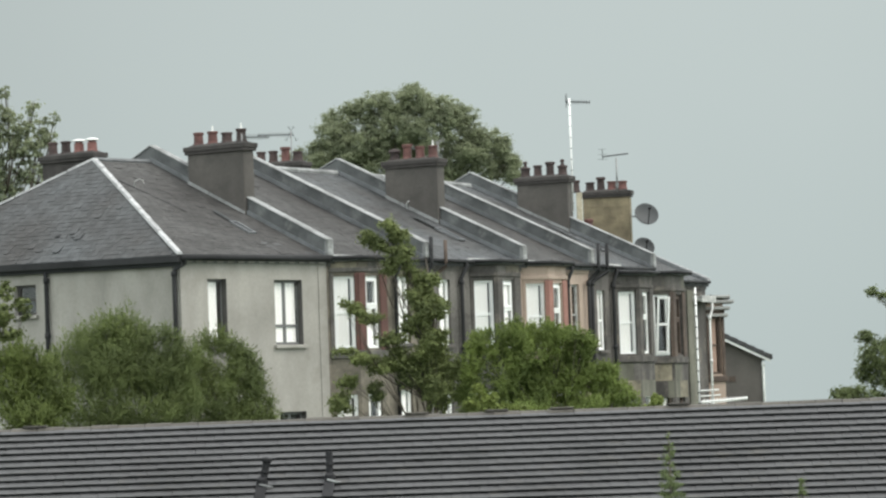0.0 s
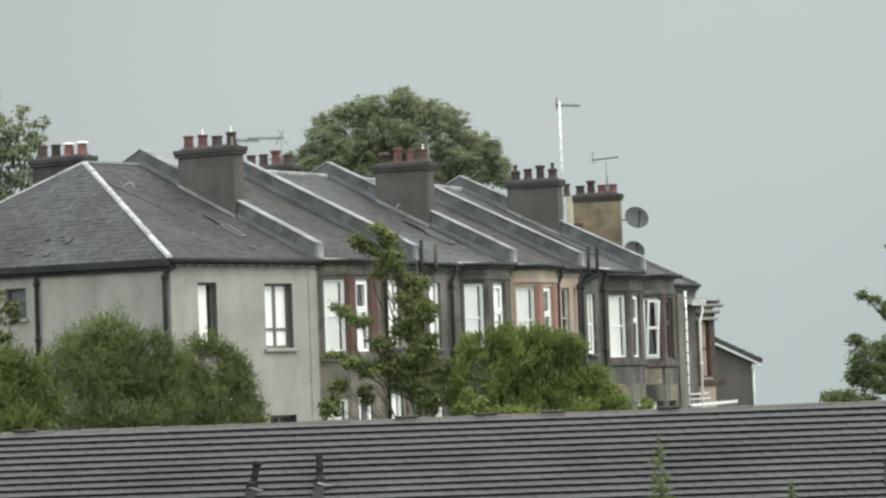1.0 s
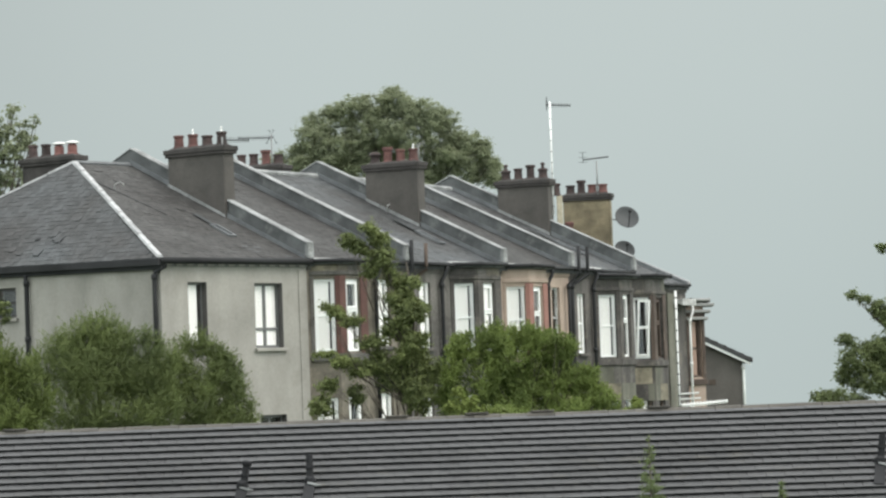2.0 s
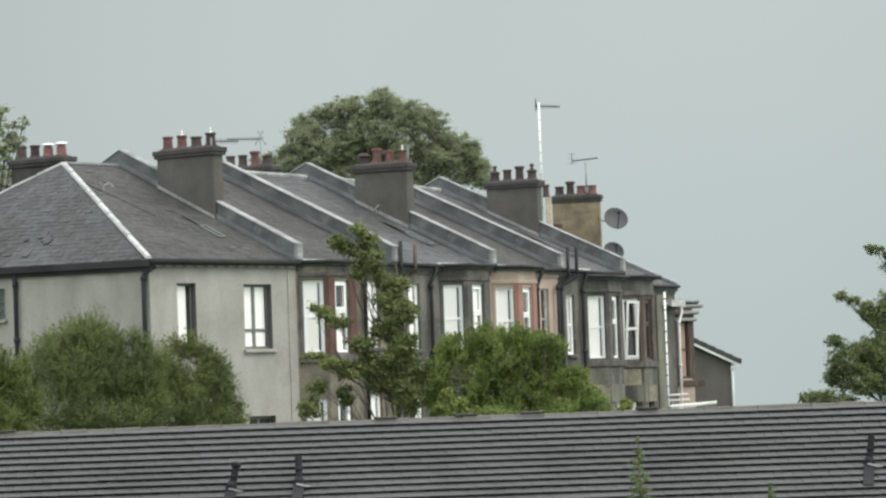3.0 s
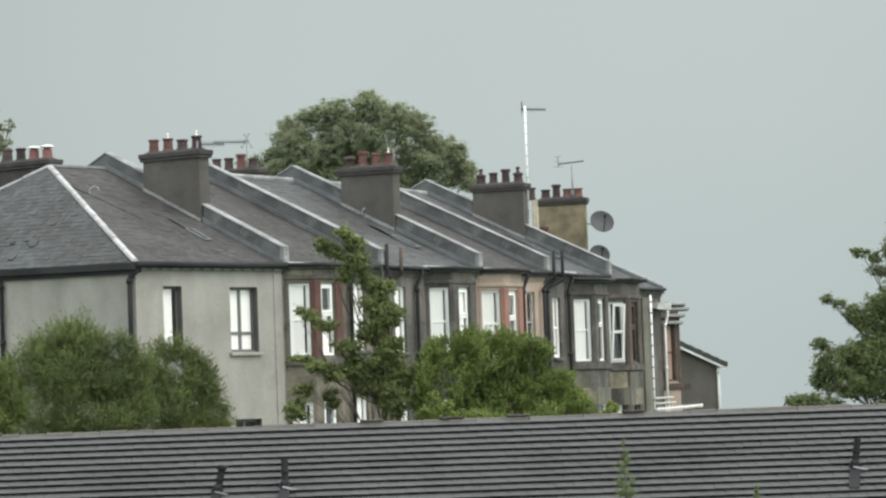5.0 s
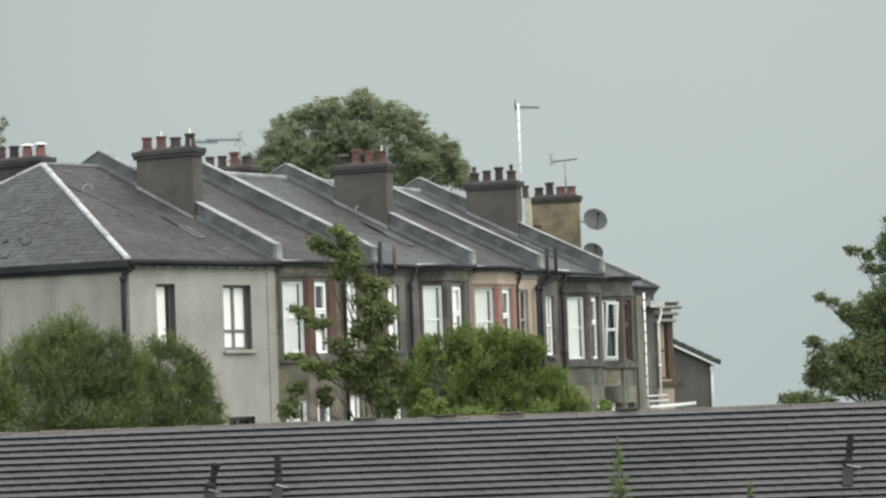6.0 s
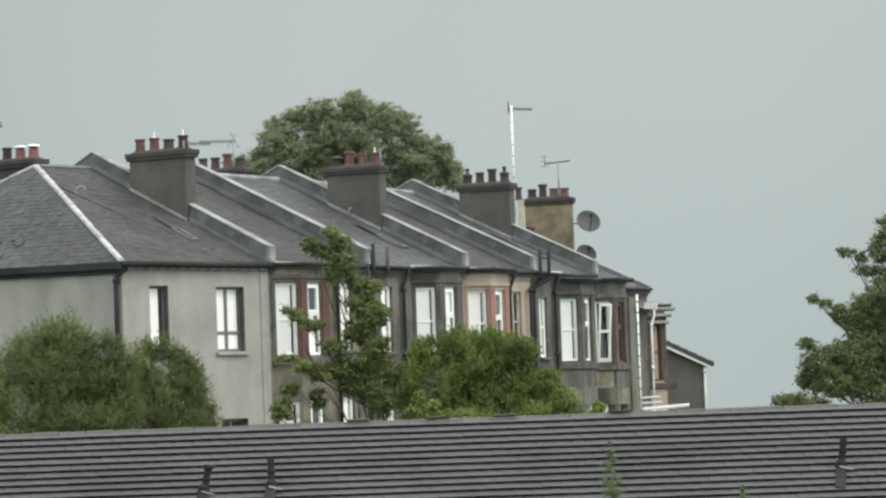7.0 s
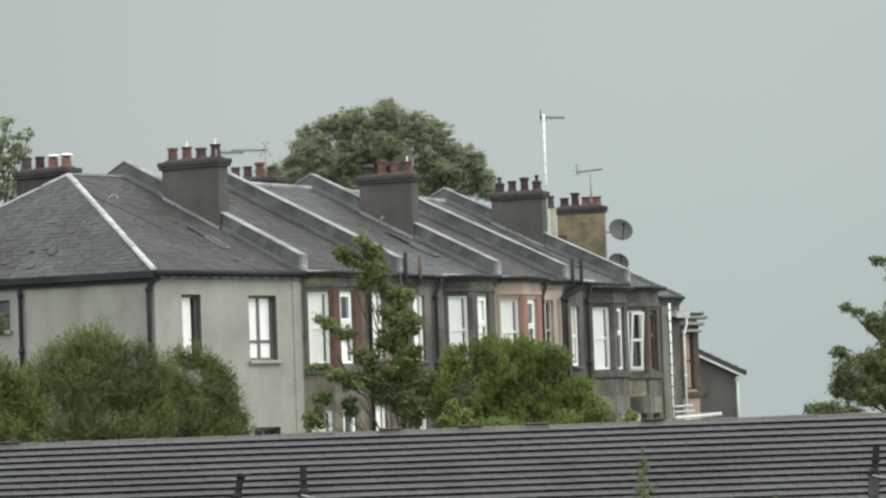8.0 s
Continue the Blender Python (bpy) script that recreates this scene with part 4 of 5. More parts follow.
def rooflight(place, wide, high):
    """A low iron rooflight lying on the slates."""
    r = thing("rooflight", place, "small iron-framed rooflight set in slates", "rooflight", "rooflights of the terrace")
    s = Solid()
    s.m = Matrix.Translation((0, 0, 0.065)) @ Matrix.Rotation(radians(-90), 4, "X") @ Matrix.Scale(-1, 4, (0, 0, 1))
    s.wall(wide, 0, high, 0.045, [(0.05, wide - 0.05, 0.05, high - 0.05)])
    part("frame", s, LEAD_GREY, r, bevel=0.008)
    s = Solid()
    s.box(0.05, wide - 0.05, 0.05, high - 0.05, 0.04, 0.05)
    # an opaque dark panel, not glass
    part("pane", s, DISH, r, "plain dark pane")
    return r


for i, x, y, w, hgt in ((0, 3.65, 1.85, 0.26, 0.75), (2, 3.8, 1.93, 0.32, 0.85), (4, 3.85, 1.85, 0.34, 0.95)):
    at = pose(CORNER[i].x, CORNER[i].y, BASE, 0, 0, TURN[i]) @ Matrix.Translation((x, y, roof_z(y) + 0.02)) @ Matrix.Rotation(PITCH, 4, "X")
    rooflight(at, w, hgt)
for i, x, y in ((0, 2.4, 3.85), (2, 4.68, 3.3)):
    at = pose(CORNER[i].x, CORNER[i].y, BASE, 0, 0, TURN[i]) @ Matrix.Translation((x, y, roof_z(y)))
    s = Solid()
    s.tube([(0, 0, -0.05), (0, 0, 0.16), (0.03, -0.03, 0.21), (0.10, -0.08, 0.24), (0.17, -0.14, 0.2), (0.19, -0.15, 0.14)], 0.014 if i == 0 else 0.02, 8)
    t = thing("vent_hook", at, "thin grey hooked vent pipe on slates", "vent pipe", "hooked vents")
    part("pipe", s, PUTT, t, smooth=True)
at = pose(CORNER[0].x, CORNER[0].y, BASE, 0, 0, TURN[0])
s = Solid()
s.tube([(2.23, 4.33, roof_z(4.33) + 0.03), (2.5, 3.5, roof_z(3.5) + 0.025), (2.75, 2.4, roof_z(2.4) + 0.03)], 0.016, 6)
t = thing("roof_cable", at, "thin dark cable lying across slates", "cable")
part("cable", s, CAST_IRON, t, smooth=True)
t = thing("flue", pose(4.2, 104.6, 9.6), "slim cream flue with a dark pot beside the chimneys", "flue")
s = Solid()
s.box(-0.03, 0.15, -0.1, 0.1, 0, 1.45, cut=0.02)
part("shaft", s, FLUE_CREAM, t)
s = Solid()
s.lathe([(0.13, 1.45), (0.13, 1.5), (0.11, 1.52), (0.10, 1.75), (0.13, 1.77), (0.13, 1.83), (0.09, 1.83)], 12, (-0.02, 0, 0))
part("pot", s, POT_DARK, t)
near = pose(CORNER[5].x, CORNER[5].y, BASE - STEP[5], 0, 0, TURN[5])
spot = near.inverted() @ Vector((4.548, 104.9, 10.0))
spot.z = roof_z(spot.y)
t = thing("roof_pot", near @ Matrix.Translation(spot), "short terracotta vent pot standing on slates", "vent pot")
s = Solid()
high = 10.24 - (near @ spot).z
s.lathe([(0.11, -0.05), (0.11, high - 0.12), (0.14, high - 0.1), (0.145, high - 0.02), (0.12, high), (0.09, high), (0.085, high - 0.1)], 14)
part("pot", s, TERRACOTTA, t)
at = pose(CORNER[0].x, CORNER[0].y, BASE, 0, 0, TURN[0]) @ Matrix.Translation((0.7, 4.72, EAVES + 0.7)) @ Matrix.Rotation(radians(-44), 4, "Y")
t = thing("roof_vent", at, "small black hooded vent on slate roof", "roof vent")
s = Solid()
s.hexa([(-0.16, -0.12, -0.02), (0.14, -0.12, -0.02), (0.14, 0.12, -0.02), (-0.16, 0.12, -0.02)],
       [(-0.14, -0.09, 0.13), (0.10, -0.07, 0.05), (0.10, 0.07, 0.05), (-0.14, 0.09, 0.13)])
part("hood", s, CAST_IRON, t, bevel=0.02)


# ---- aerials, dishes and masts ----
def yagi(solid, p, way, long, n, across, el=0.35, r=0.016):
    """A boom from p along way with n cross elements."""
    p, way, across = Vector(p), Vector(way).normalized(), Vector(across).normalized()
    solid.tube([p, p + way * long], r * 1.3, 6)
    for k in range(n):
        c = p + way * long * (0.06 + 0.92 * k / max(1, n - 1))
        e = across * el * 0.5 * (1.25 - 0.4 * k / n)
        solid.tube([c - e, c + e], r * 0.6, 5)


def aerial(name, foot, high, label, pole_mat, r, booms, stripes=0.0, boom_mat=DISH):
    t = thing(name, pose(*foot), label, "aerial", "aerials of the terrace")
    s = Solid()
    s.tube([(0, 0, 0), (0, 0, high)], r, 10)
    part("mast", s, pole_mat, t, smooth=True)
    if stripes:
        c = Solid()
        for k in range(int(high / 0.33)):
            c.tube([(0, 0, 0.25 + k * 0.33), (0, 0, 0.25 + stripes + k * 0.33)], r * 1.06, 10)
        part("bands", c, DISH, t, kind="stuff")
    for b in booms:
        s = Solid()
        yagi(s, *b)
        part("boom", s, boom_mat, t)
    return t


aerial("tv_aerial", (3.95, 101.6, 10.3), 3.42, "tall white mast with a small aerial on top", POLE_WHITE, 0.031,
       [((-0.1, 0, 3.32), (1, 0.25, -0.03), 0.75, 9, (0.1, 0.5, 1), 0.14), ((-0.1, -0.0, 3.32), (0.1, 1, 0.5), 0.3, 4, (0, 0.2, 1), 0.3)], 0.018)
aerial("tv_aerial", (5.5, 105.6, 11.1), 1.05, "grey aerial behind the yellow chimney", GALV, 0.025,
       [((-0.42, 0, 1.10), (1, 0.3, 0.11), 0.85, 10, (0.2, 1, 0.2), 0.25, 0.018), ((-0.42, 0.0, 1.0), (0, 0.2, 1), 0.35, 3, (1, 0.3, 0), 0.25, 0.009)])
aerial("tv_aerial", (-4.37, 100.0, 11.5), 1.42, "thin grey aerial behind the ridge", GALV, 0.02,
       [((0.05, 0, 1.3), (-1, 0.1, 0.03), 1.05, 14, (0.1, 0.5, 1), 0.15, 0.013), ((-0.16, 0.0, 1.12), (0.55, 0.3, 1), 0.5, 3, (1, 0.3, -0.5), 0.1, 0.007), ((0.16, 0.0, 1.12), (-0.55, 0.3, 1), 0.5, 3, (1, 0.3, 0.5), 0.1, 0.007)])
aerial("tv_aerial", (-4.97, 85.3, 11.2), 0.52, "thin grey aerial fixed to the chimney", GALV, 0.02,
       [((-0.03, 0, 0.44), (1, 0.2, -0.02), 0.72, 13, (0.1, 0.3, 1), 0.14, 0.012)])
foot = pose(CORNER[3].x, CORNER[3].y, BASE, 0, 0, (TURN[2] + TURN[3]) / 2) @ Vector((0.27, 2.55, 11.2 - BASE))
aerial("tv_aerial", tuple(foot), 0.72, "small grey aerial bracketed to the chimney", GALV, 0.018,
       [((-0.16, 0, 0.7), (1, 0.2, 0.25), 0.34, 4, (0.1, 0.4, 1), 0.16, 0.010), ((-0.16, 0, 0.5), (1, 0.2, 0.1), 0.3, 3, (0.1, 0.4, 1), 0.2, 0.008)], 0.0, GALV)
aerial("aerial_mast", (7.58, 102.6, 2.5), 5.43, "tall white banded mast beside the houses", POLE_WHITE, 0.034,
       [((0.05, -0.1, 1.95), (1, 0.2, 0.06), 1.45, 14, (0.2, 0.6, 1), 0.16, 0.03), ((0.05, 0, 2.30), (1, 0.1, 0.03), 0.55, 2, (0, 0.5, 1), 0.05, 0.02),
        ((0.05, 0, 2.14), (1, 0.1, 0.03), 0.6, 2, (0, 0.5, 1), 0.05, 0.02), ((0.05, 0, 1.98), (1, 0.1, 0.03), 0.6, 2, (0, 0.5, 1), 0.05, 0.02), ((0.05, 0, 1.84), (1, 0.1, 0.03), 0.65, 2, (0, 0.5, 1), 0.05, 0.02)], 0.035, POLE_WHITE)


def dish(place, size, arm):
    """A satellite dish: a shallow bowl, its arm and its bracket."""
    t = thing("satellite_dish", place, "dark grey satellite dish beside yellow chimney", "satellite dish", "satellite dishes")
    s = Solid()
    prof = [(0.02, 0.0), (size * 0.2, 0.012), (size * 0.4, 0.05), (size * 0.5, 0.085), (size * 0.505, 0.10), (size * 0.49, 0.10), (size * 0.38, 0.06), (size * 0.2, 0.025), (0.02, 0.014)]
    s.lathe(prof, 28)
    part("bowl", s, DISH, t, smooth=True)
    s = Solid()
    s.tube([(0, -size * 0.48, 0.05), (0, -size * 0.2, 0.3), (0, 0.0, 0.42)], 0.018, 6)
    s.lathe([(0.03, 0.40), (0.045, 0.42), (0.045, 0.5), (0.02, 0.52)], 10)
    part("receiver_arm", s, CAST_IRON, t)
    s = Solid()
    s.tube([(0, 0, 0.01), (0, 0, -0.12), arm], 0.025, 8)
    part("bracket", s, GALV, t)
    return t


dish(Matrix.Translation((6.36, 105.6, 10.32)) @ Matrix.Rotation(radians(14), 4, "Z") @ Matrix.Rotation(radians(63), 4, "X"), 0.76, (-0.4, 0.1, -0.2))
dish(Matrix.Translation((6.31, 106.6, 9.34)) @ Matrix.Rotation(radians(14), 4, "Z") @ Matrix.Rotation(radians(63), 4, "X"), 0.66, (-0.4, 0.1, -0.2))


# ---- the low gabled building beyond the terrace ----
def gabled_building():
    t = thing("gabled_building", pose(7.3, 125, 2.5), "brown-grey harled gable with white bargeboard and slates", "building")
    w, ez, rz, deep = 4.3, 3.45, 5.6, 9.0
    s = Solid()
    o = [(-w, -0.3), (w, -0.3), (w, ez), (0, rz), (-w, ez)]
    s.hexa([(x, 0, z) for x, z in o], [(x, deep, z) for x, z in o])
    part("gable_wall", s, BROWN_HARL, t)
    k = (rz - ez) / w
    for sg in (1, -1):
        s = Solid()
        o = [(sg * (w + 0.32), ez - 0.32 * k + 0.02), (0, rz + 0.02), (0, rz + 0.2), (sg * (w + 0.32), ez - 0.32 * k + 0.14)]
        s.hexa([(x, -0.25, z) for x, z in o], [(x, deep + 0.2, z) for x, z in o])
        part("roof_slope", s, LEAD_GREY, t)
        s = Solid()
        o = [(sg * (w + 0.28), ez - 0.28 * k - 0.08), (0, rz - 0.08), (0, rz + 0.015), (sg * (w + 0.28), ez - 0.28 * k + 0.015)]
        s.hexa([(x, -0.28, z) for x, z in o], [(x, -0.22, z) for x, z in o])
        part("bargeboard", s, BARGE, t, "white painted bargeboard")
        n = 15
        for q in range(n):
            a, b = q / n, (q + 0.97) / n
            x0, x1 = sg * (w + 0.36) * (1 - a), sg * (w + 0.36) * (1 - b)
            s = Solid()
            z0, z1 = rz + 0.07 - abs(x0) * k, rz + 0.04 - abs(x1) * k
            s.hexa([(x0, -0.33, z0), (x1, -0.33, z1), (x1, 0.1, z1), (x0, 0.1, z0)], [(x0, -0.33, z0 + 0.16), (x1, -0.33, z1 + 0.16), (x1, 0.1, z1 + 0.16), (x0, 0.1, z0 + 0.16)])
            part("verge_slate", s, SLATE, t)
    pipe(t, [(w + 0.03, -0.06, ez - 0.2), (w + 0.03, -0.06, ez - 0.3), (w + 0.03, -0.06, 0.0)], 0.05, POLE_WHITE)
    s = Solid()
    s.box(3.05, 3.3, -0.02, 0.0, 2.55, 2.75)
    part("vent_brick", s, BROWN, t, "red vent brick")


gabled_building()

# ---- the low house in front: only its tiled roof comes into view ----
FR_Y, FR_Z, FR_P, FR_X = 57.0, 4.625, radians(27), 15.0
RUN = 4.2
def front_house():
    h = thing("front_house", pose(0, FR_Y, 0), "low house with a grey interlocking-tile roof", "house")
    ez = FR_Z - RUN * math.tan(FR_P)
    s = Solid()
    s.hexa([(-FR_X + 0.3, -RUN + 0.4, -0.3), (FR_X - 0.3, -RUN + 0.4, -0.3), (FR_X - 0.3, RUN - 0.4, -0.3), (-FR_X + 0.3, RUN - 0.4, -0.3)],
           [(-FR_X + 0.3, -RUN + 0.4, ez), (FR_X - 0.3, -RUN + 0.4, ez), (FR_X - 0.3, RUN - 0.4, ez), (-FR_X + 0.3, RUN - 0.4, ez)])
    part("wall", s, HARL, h)
    for sgn in (-1, 1):
        r = Solid()
        o = [(-FR_X, sgn * RUN, ez), (FR_X, sgn * RUN, ez), (FR_X, 0, FR_Z - 0.02), (-FR_X, 0, FR_Z - 0.02)]
        lo = [(x, y, z - 0.14) for x, y, z in o]
        r.hexa(lo, o) if sgn < 0 else r.hexa(lo[::-1], o[::-1])
        part("roof_slope", r, UNDERLAY, h)
    # courses of interlocking tiles on the slope in view
    gauge, wide = 0.232, 0.30
    cy, cz = math.cos(FR_P), math.sin(FR_P)
    rng, one = random.Random(5), None
    for c in range(int(RUN / cy / gauge)):
        s = Solid()
        top, low = c * gauge - 0.02, (c + 1) * gauge + 0.03
        x = -FR_X - (wide / 2 if c % 2 else 0)
        sag = rng.uniform(-0.004, 0.004)
        while x < FR_X:
            a, b = x, x + wide - 0.005
            lift, slip = 0.083 + rng.uniform(-0.002, 0.002), rng.uniform(-0.003, 0.003) + sag + 0.006 * math.sin(x * 0.7 + c)
            p = lambda xx, v, up: (xx, -v * cy - up * cz, FR_Z - v * cz + up * cy)
            x += wide
            if c < 5 and -7.5 < a < 8.6:
                # the tiles that can be told apart, one by one
                if one is None:
                    s1 = Solid()
                    q = lambda xx, v, up: (xx, -v * cy - up * cz, -v * cz + up * cy)
                    t0, t1, w = -0.02, gauge + 0.03, wide - 0.005
                    s1.hexa([q(0, t0, 0.008), q(w, t0, 0.008), q(w, t1, 0.067), q(0, t1, 0.069)], [q(0, t0, 0.025), q(w, t0, 0.022), q(w, t1, 0.080), q(0, t1, 0.083)])
                    one = s1.mesh("roof_tile", TILE_PIECE)
                v = c * gauge + slip
                ob = new("roof_tile", one)
                ob.parent = h
                ob.matrix_basis = pose(a, -v * cy, FR_Z - v * cz, rng.uniform(-0.25, 0.25), rng.uniform(-0.12, 0.12), 0)
                continue
            i = len(s.v)
            s.v += [p(a, low + slip, lift), p(b, low + slip, lift - 0.003), p(b, top, 0.022), p(a, top, 0.026),
                    p(a, low + slip, lift - 0.013), p(b, low + slip, lift - 0.015), p(b, top, 0.008), p(a, top, 0.008)]
            s.f += [(i, i + 1, i + 2, i + 3), (i + 4, i + 5, i + 1, i), (i + 4, i, i + 3, i + 7), (i + 5, i + 6, i + 2, i + 1), (i + 7, i + 6, i + 5, i + 4)]
        row = part("tile_course", s, TILE, h)
    # ridge tiles
    me = None
    n = int(2 * FR_X / 0.45)
    for k in range(n):
        if me is None:
            s = Solid()
            o = [(0.14 * math.cos(a), 0.10 * math.sin(a) - 0.035) for a in [math.pi * q / 6 for q in range(7)]]
            o = o + [(-0.12, -0.06), (0.12, -0.06)]
            s.hexa([(0, y, z) for y, z in o], [(0.44, y, z) for y, z in o])
            me = s.mesh("ridge_tile", RIDGE_TILE)
        ob = new("ridge_tile", me)
        ob.parent = h
        ob.matrix_basis = pose(-FR_X + k * 0.45, rng.uniform(-0.01, 0.01), FR_Z - 0.022 + rng.uniform(-0.010, 0.010), 0, rng.uniform(-0.8, 0.8), rng.uniform(-0.6, 0.6))
    for x in (-6.95, -0.55, 0.80, 1.90, 3.85):
        s = Solid()
        s.box(x - 0.20, x + 0.20, -0.11, 0.11, FR_Z + 0.05, FR_Z + 0.08, cut=0.03)
        s.box(x - 0.16, x + 0.16, -0.08, 0.08, FR_Z - 0.02, FR_Z + 0.05)
        part("ridge_vent", s, RIDGE_TILE, h, "dark flat ridge vent", bevel=0.01)
    for x, v, high, cowl, lean, strip in ((-1.965, 2.22, 0.52, False, 0, 0.6), (-3.06, 2.30, 0.44, True, 11, 0.6), (7.27, 2.24, 0.52, False, 7, 0.75)):
        y, z = -v * cy, FR_Z - v * cz
        s = Solid(Matrix.Translation((x, y, z)) @ Matrix.Rotation(radians(lean), 4, "Y"))
        s.tube([(0, 0, -0.1), (0, 0, high)], 0.058, 12)
        if cowl:
            s.lathe([(0.06, high - 0.04), (0.085, high), (0.085, high + 0.04), (0.03, high + 0.06)], 12)
        s.lathe([(0.07, high * 0.55), (0.075, high * 0.56), (0.075, high * 0.62), (0.06, high * 0.63)], 12)
        vp = part("vent_pipe", s, ROUGH_BLACK, h, "black soil vent pipe", smooth=False)
        s = Solid(Matrix.Translation((x, y, z)) @ Matrix.Rotation(FR_P, 4, "X") @ Matrix.Rotation(radians(-9 if x > 0 else -4), 4, "Z"))
        s.box(-0.08, 0.09, -strip, 0.12, 0.075, 0.09, cut=0.02)
        s.lathe([(0.10, 0.08), (0.075, 0.16), (0.062, 0.18)], 12)
        part("flashing", s, ROUGH_BLACK, vp, "dark lead slate under the pipe")
        s = Solid(Matrix.Translation((x, y, z)) @ Matrix.Rotation(FR_P, 4, "X"))
        s.tube([(-0.04, -0.09, 0.115), (0.03, -0.12, 0.11), (0.10, -0.15, 0.10), (0.19, -0.17, 0.10)], [0.014, 0.022, 0.024, 0.008], 8)
        part("collar", s, COPE, vp, "pale lead roll round the foot")
    return h


front_house()


# ---- trees and shrubs ----
def leaves(name, blobs, count, size, slim, mat, parent, seed, shell=0.5, up=0.0, floor=None, label="", puff=0.2, per=24, tall=0.7, strand=0.0):
    """A crown of many single leaves: folded blades in small tufts, spread through lobes and thickest near their skins;
    with strand, along shoots of that length that fan up and outwards."""
    rng = np.random.default_rng(seed)
    vol = np.array([b[3] * b[4] * b[5] for b in blobs]) ** 0.72
    tufts = count // per
    which = rng.choice(len(blobs), size=tufts, p=vol / vol.sum())
    B = np.array(blobs)[which]
    way = rng.normal(size=(tufts, 3))
    way /= np.linalg.norm(way, axis=1)[:, None]
    rad = shell + (1 - shell) * rng.random(tufts) ** 0.6
    rough = 1 + 0.14 * np.sin(way[:, 0] * 7 + seed) * np.cos(way[:, 2] * 6 + which) + rng.normal(0, 0.06, tufts)
    mid = B[:, :3] + way * B[:, 3:6] * (rad * rough)[:, None]
    wide = puff * rng.uniform(0.5, 1.3, tufts)
    off = rng.normal(size=(tufts, per, 3))
    off /= np.linalg.norm(off, axis=2)[:, :, None]
    off *= np.minimum(np.abs(rng.normal(0, 0.6, (tufts, per, 1))), 1.0)
    c = (mid[:, None, :] + off * wide[:, None, None] * np.array([1, 1, tall])).reshape(-1, 3)
    out = (off + 0.5 * way[:, None, :]).reshape(-1, 3)
    if strand:
        axis = way * 0.75 + np.array([0, 0, 0.85]) + rng.normal(0, 0.28, (tufts, 3))
        axis /= np.linalg.norm(axis, axis=1)[:, None]
        u = rng.random((tufts, per, 1)) ** 0.8
        far = (strand * rng.uniform(0.5, 1.5, tufts))[:, None, None]
        c = mid[:, None, :] + axis[:, None, :] * (u - 0.65) * far + off * puff * (1.15 - u) * 0.6
        c[:, :, 2] -= (0.16 * far * u * u)[:, :, 0]
        c = c.reshape(-1, 3)
        shoot = np.repeat(axis, per, axis=0)
        out = np.repeat(way, per, axis=0) * 0.8 + off.reshape(-1, 3) * 0.35
    if floor is not None:
        keep = c[:, 2] > floor
        c, out = c[keep], out[keep]
        shoot = shoot[keep] if strand else None
    n = len(c)
    nn = out * 0.8 + np.array([0, 0, 0.55]) + rng.normal(0, 0.28 if strand else 0.4, (n, 3))
    nn /= np.linalg.norm(nn, axis=1)[:, None]
    d = rng.normal(size=(n, 3)) * (0.55 if strand else 1.0) + (shoot * 1.4 if strand else out * 0.5 + np.array([0, 0, up * 2.2]))
    d -= nn * np.sum(d * nn, axis=1)[:, None] * (1 - min(0.8, up))
    d /= np.linalg.norm(d, axis=1)[:, None]
    q = np.cross(d, nn)
    q /= np.linalg.norm(q, axis=1)[:, None] + 1e-9
    nn = np.cross(q, d)
    ln = size * rng.uniform(0.6, 1.3, n)[:, None]
    wd = ln * slim * 0.5
    fold = nn * wd * 0.35
    V = np.stack([c - d * ln * 0.5, c + q * wd + fold - d * ln * 0.05, c + d * ln * 0.5, c - q * wd + fold - d * ln * 0.05], axis=1).reshape(-1, 3)
    me = bpy.data.meshes.new(name)
    k = np.arange(n) * 4
    Fc = np.concatenate([np.stack([k, k + 1, k + 2], 1), np.stack([k, k + 2, k + 3], 1)])
    me.vertices.add(len(V))
    me.vertices.foreach_set("co", V.astype(np.float32).ravel())
    me.loops.add(Fc.size)
    me.loops.foreach_set("vertex_index", Fc.astype(np.int32).ravel())
    me.polygons.add(len(Fc))
    me.polygons.foreach_set("loop_start", (np.arange(len(Fc)) * 3).astype(np.int32))
    me.update(calc_edges=True)
    me.materials.append(mat)
    ob = new(name, me)
    ob.parent = parent
    return tagged(ob, label)


